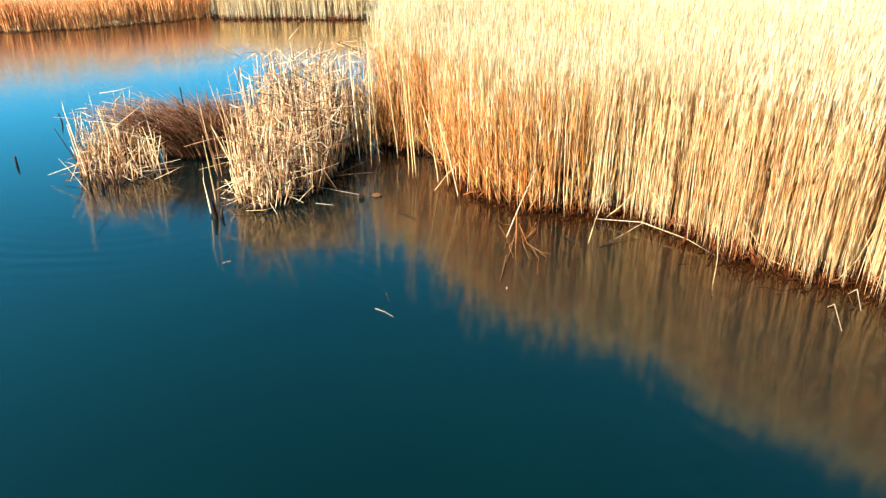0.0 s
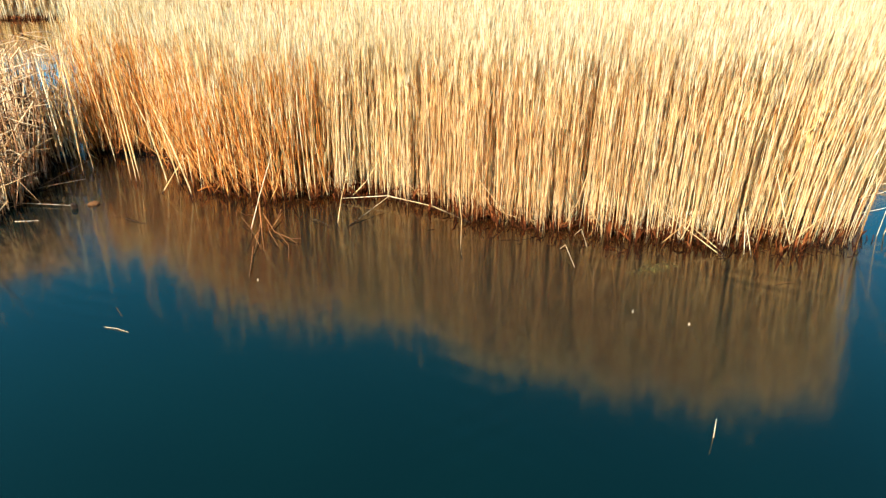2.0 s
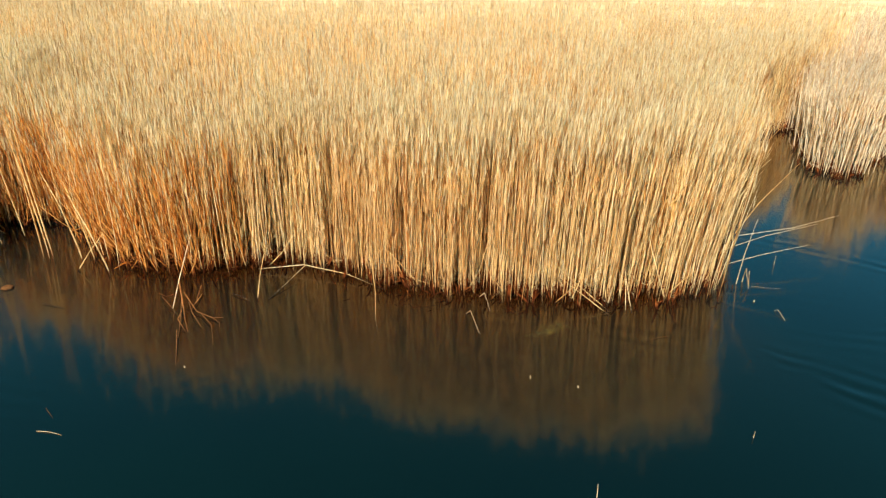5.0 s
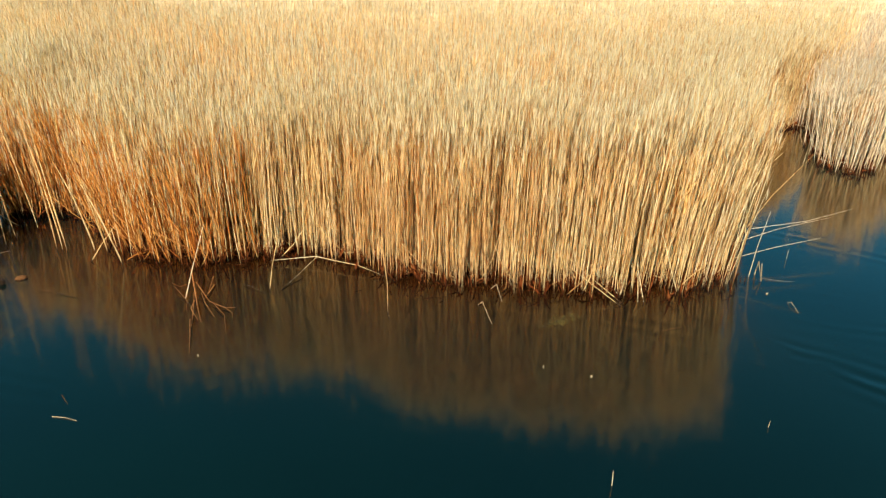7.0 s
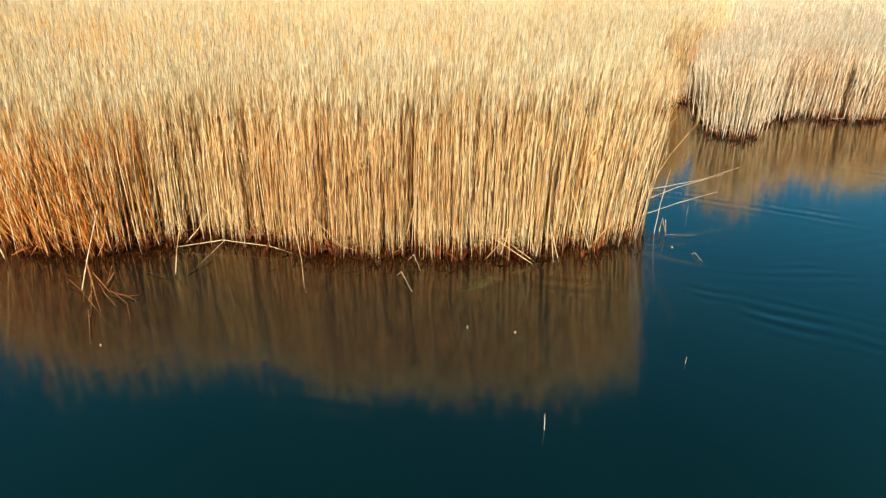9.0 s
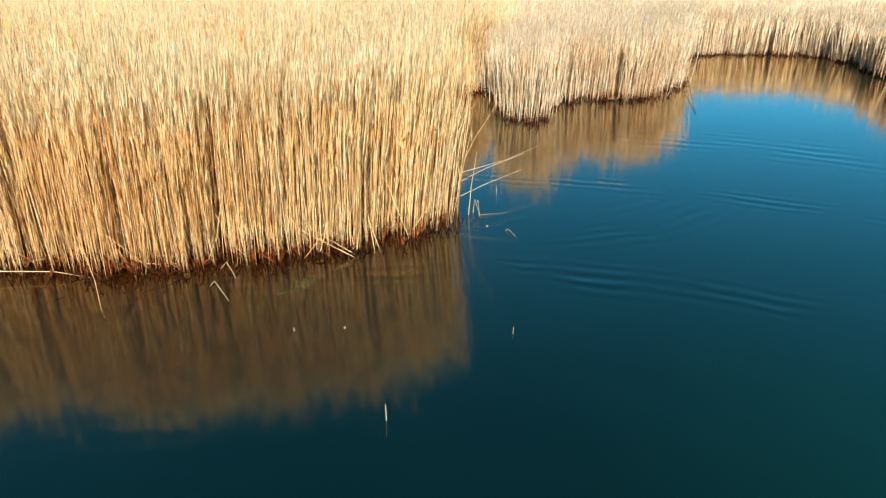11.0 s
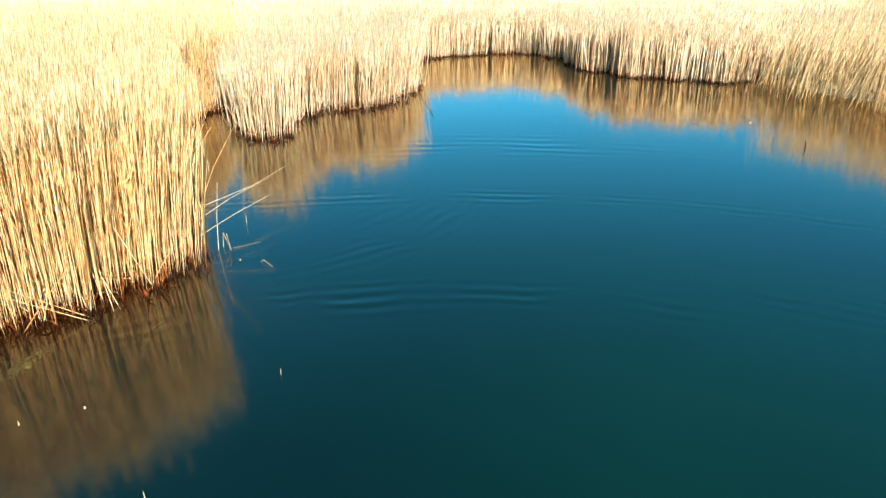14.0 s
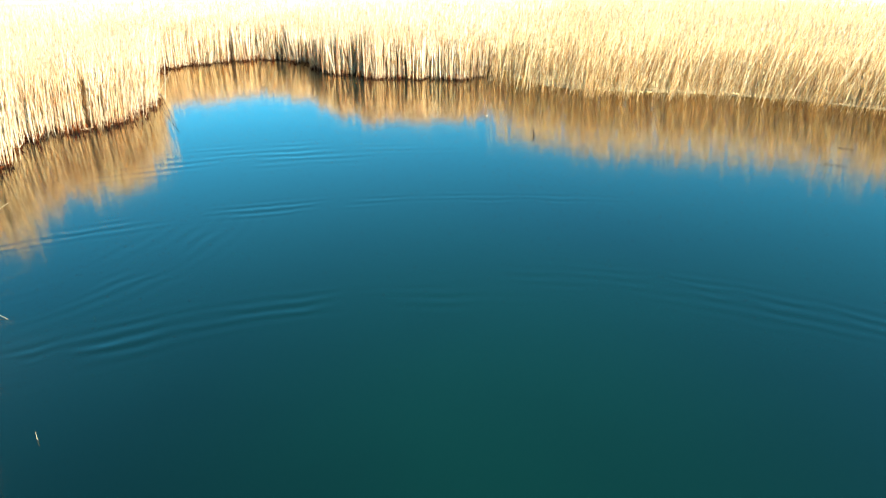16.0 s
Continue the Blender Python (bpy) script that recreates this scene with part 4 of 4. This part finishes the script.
stick("leaning_stalk", "long pale snapped reed leaning out over the water", "reed", [(5.95, 4.22, 0.2), (6.35, 4.0, 0.34), (6.74, 3.76, 0.46)], 0.006, STRAW, "leaning reeds")
stick("leaning_stalk", "long pale snapped reed leaning out over the water", "reed", [(6.15, 4.42, 0.25), (6.75, 4.27, 0.38), (7.46, 4.12, 0.44)], 0.006, STRAW, "leaning reeds")
stick("leaning_stalk", "thin pale reed leaning out over the water", "reed", [(6.6, 4.5, 0.33), (7.3, 4.3, 0.36), (8.0, 4.2, 0.42)], 0.006, STRAW, "leaning reeds")
for k in range(7):
    q = k / 6
    bx, by = 5.95 + 1.6 * q + rng.uniform(-0.1, 0.1), 4.35 + 1.25 * q + rng.uniform(-0.05, 0.1)
    hh = rng.uniform(0.9, 1.5)
    ln = rng.uniform(0.25, 0.75)
    single_stalk(bx, by, hh, ln * 0.55, -ln * 0.75, GOLD, 0.0048, "golden reed stalk leaning out over the inlet")

stick("leaning_stalk", "pale reed stalk slanting out of the water", "reed", [(-0.13, 7.92, -0.02), (0.03, 7.85, 0.22), (0.22, 7.78, 0.46)], 0.013, GOLD, "leaning reeds")
stick("leaning_stalk", "pale reed stalk drooping into the water", "reed", [(2.64, 6.0, 0.28), (2.50, 5.6, 0.13), (2.34, 5.25, 0.04), (2.27, 5.04, -0.01)], 0.008, GOLD, "leaning reeds")
stick("leaning_stalk", "pale reed stalk standing clear of the bed", "reed", [(1.45, 6.25, -0.02), (1.52, 6.3, 0.25), (1.62, 6.34, 0.55)], 0.009, GOLD, "leaning reeds")
stick("leaning_stalk", "pale reed stalk standing clear of the bed", "reed", [(0.65, 6.48, -0.02), (0.78, 6.52, 0.32), (0.95, 6.58, 0.72)], 0.011, STRAW, "leaning reeds")
stick("fallen_stalk", "snapped reed lying at the waterline", "reed", [(1.56, 6.20, 0.0), (1.84, 6.43, 0.04), (2.13, 6.66, 0.09)], 0.010, GOLD, "fallen reeds")
stick("fallen_stalk", "long arched reed lying along the waterline", "reed", [(1.66, 6.92, 0.03), (2.1, 6.66, 0.09), (2.45, 6.24, 0.07), (2.70, 5.84, 0.0)], 0.009, GOLD, "fallen reeds")
for bx, by, tx, ty in [(4.45, 4.2, 4.1, 4.95), (4.5, 4.25, 4.2, 4.9), (4.62, 4.2, 4.85, 4.5), (4.66, 4.15, 4.78, 4.45)]:
    stick("leaning_stalk", "snapped reed slanting out of the bed's foot", "reed", [(bx, by, -0.02), ((bx + tx) / 2, (by + ty) / 2, 0.17), (tx, ty, 0.36)], 0.008, GOLD, "leaning reeds")
stick("fallen_stalk", "long dark stalk reaching from the bank across the water", "reed", [(16.35, 4.82, 0.22), (15.0, 4.3, 0.10), (13.3, 3.66, 0.0)], 0.008, DARK)
stick("leaning_stalk", "pale snapped reed standing off the broken clump", "reed", [(-4.48, 8.12, -0.02), (-4.6, 8.13, 0.18), (-4.76, 8.15, 0.4)], 0.010, STRAW, "leaning reeds")
stick("leaning_stalk", "dark stalk lying against the broken clump", "reed", [(-4.75, 8.7, -0.02), (-4.95, 8.75, 0.35), (-5.1, 8.8, 0.62)], 0.009, DARK, "leaning reeds")
stick("fallen_stalk", "bleached reed lying across the broken clump", "reed", [(-4.0, 8.5, 0.14), (-3.7, 8.52, 0.2), (-3.4, 8.55, 0.26)], 0.012, STRAW, "fallen reeds")
stick("fallen_stalk", "bleached reed lying across the broken clump", "reed", [(-3.75, 8.45, 0.02), (-3.55, 8.5, 0.1), (-3.42, 8.52, 0.16)], 0.011, STRAW, "fallen reeds")

for x, y, h, r, lx in [(-2.54, 7.10, 0.20, 0.035, -0.03), (-2.49, 7.12, 0.11, 0.025, 0.02), (-5.97, 9.19, 0.13, 0.022, 0.0), (-6.6, 11.7, 0.17, 0.016, -0.05), (-3.62, 9.6, 1.0, 0.014, -0.05),
                       (-4.28, 8.12, 0.1, 0.03, 0.0), (-4.44, 8.13, 0.07, 0.02, 0.0), (12.36, -3.0, 0.12, 0.015, 0.02)]:
    stick("old_stub", "dark rotten stub standing out of the water", "stub", [(x, y, -0.1), (x + lx * 0.5, y, h * 0.5), (x + lx, y + 0.01, h)], r, DARK, "rotten stubs")


def clod(x, y, w, h, mat, label, seed):
    """A small rounded floating lump."""
    g = np.random.default_rng(seed)
    bm = bmesh.new()
    bmesh.ops.create_icosphere(bm, subdivisions=2, radius=0.5)
    for v in bm.verts:
        v.co *= 1 + g.normal(0, 0.09)
        v.co.x *= w
        v.co.y *= w * 0.7
        v.co.z *= h
    me = bpy.data.meshes.new("drift_clod")
    bm.to_mesh(me)
    bm.free()
    me.materials.append(mat)
    ob = new("drift_clod", me)
    ob.location = (x, y, h * 0.2)
    return tagged(ob, label, "drift", "floating drift")


clod(-0.98, 7.74, 0.07, 0.10, DARK, "dark brown lump of rotten reed root floating on the water", 1)
clod(-0.80, 7.80, 0.12, 0.045, ROOT, "flat brown lump of reed root floating on the water", 2)
clod(3.36, 3.43, 0.016, 0.03, STRAW, "tiny white tuft of seed fluff floating on the water", 3)
clod(3.09, 3.73, 0.010, 0.045, STRAW, "tiny straw tip poking out of the water", 4)
clod(0.56, 5.32, 0.010, 0.035, STRAW, "tiny straw tip poking out of the water", 5)
clod(5.95, 3.72, 0.02, 0.02, STRAW, "tiny white speck floating on the water", 6)
clod(14.2, -2.4, 0.07, 0.025, STRAW, "small pale scrap floating near the far reeds", 7)
# a loose raft of weed at the surface
n = 260
at = np.random.default_rng(8)
c = np.c_[at.normal(0, 0.10, n), at.normal(0, 0.045, n), at.uniform(-0.003, 0.001, n)]
a = at.uniform(0, 6.283, n)
way = np.stack([np.cos(a), np.sin(a), np.zeros(n)], 1) * at.uniform(0.006, 0.02, n)[:, None]
weed = new("water_weed", mesh_of("water_weed", *tubes(np.stack([c - way, c + way], 1), np.full((n, 2), 0.003)), ALGAE))
weed.location = (3.72, 4.30, 0)
tagged(weed, "yellow-green patch of water weed at the surface", "weed", "", "stuff")

# branch tangle half under water
branch = thing("sunken_branch", "forked brown branch lying half sunk before the reeds", "branch", "", (0.78, 6.5, 0))
for pts, r in [([(0.80, 6.85, 0.14), (0.75, 6.4, 0.05), (0.72, 6.15, 0.02), (0.70, 5.92, 0.0)], 0.016), ([(0.80, 6.6, 0.10), (0.85, 6.25, 0.03), (0.96, 6.06, 0.02), (1.05, 6.0, 0.03)], 0.012),
               ([(0.88, 6.18, 0.03), (0.92, 5.92, 0.02), (0.86, 5.58, 0.005)], 0.009), ([(0.61, 5.95, 0.04), (0.56, 5.68, 0.03), (0.50, 5.40, 0.0)], 0.010),
               ([(0.72, 6.3, 0.05), (0.65, 6.1, 0.07), (0.68, 5.95, 0.01)], 0.009), ([(0.86, 6.45, 0.0), (0.94, 6.33, 0.17)], 0.008), ([(0.95, 6.1, 0.02), (1.0, 5.95, 0.01), (0.98, 5.85, 0.0)], 0.007),
               ([(0.6, 6.7, 0.05), (0.66, 6.4, 0.02), (0.62, 6.2, 0.0)], 0.008), ([(1.0, 6.75, 0.06), (0.9, 6.5, 0.03), (0.8, 6.3, 0.02)], 0.010), ([(0.76, 6.55, 0.03), (0.69, 6.2, 0.04), (0.60, 5.85, 0.01)], 0.010),
               ([(0.82, 6.5, 0.02), (0.80, 6.2, 0.05), (0.83, 5.95, 0.01)], 0.009), ([(0.7, 6.6, 0.1), (0.62, 6.45, 0.16), (0.55, 6.4, 0.24)], 0.008)]:
    P = np.array(pts)
    part("twig", mesh_of("twig", *tubes((P - [0.78, 6.5, 0])[None], np.linspace(r, r * 0.5, len(P))[None] * 0.55, 5), ROOT), branch)
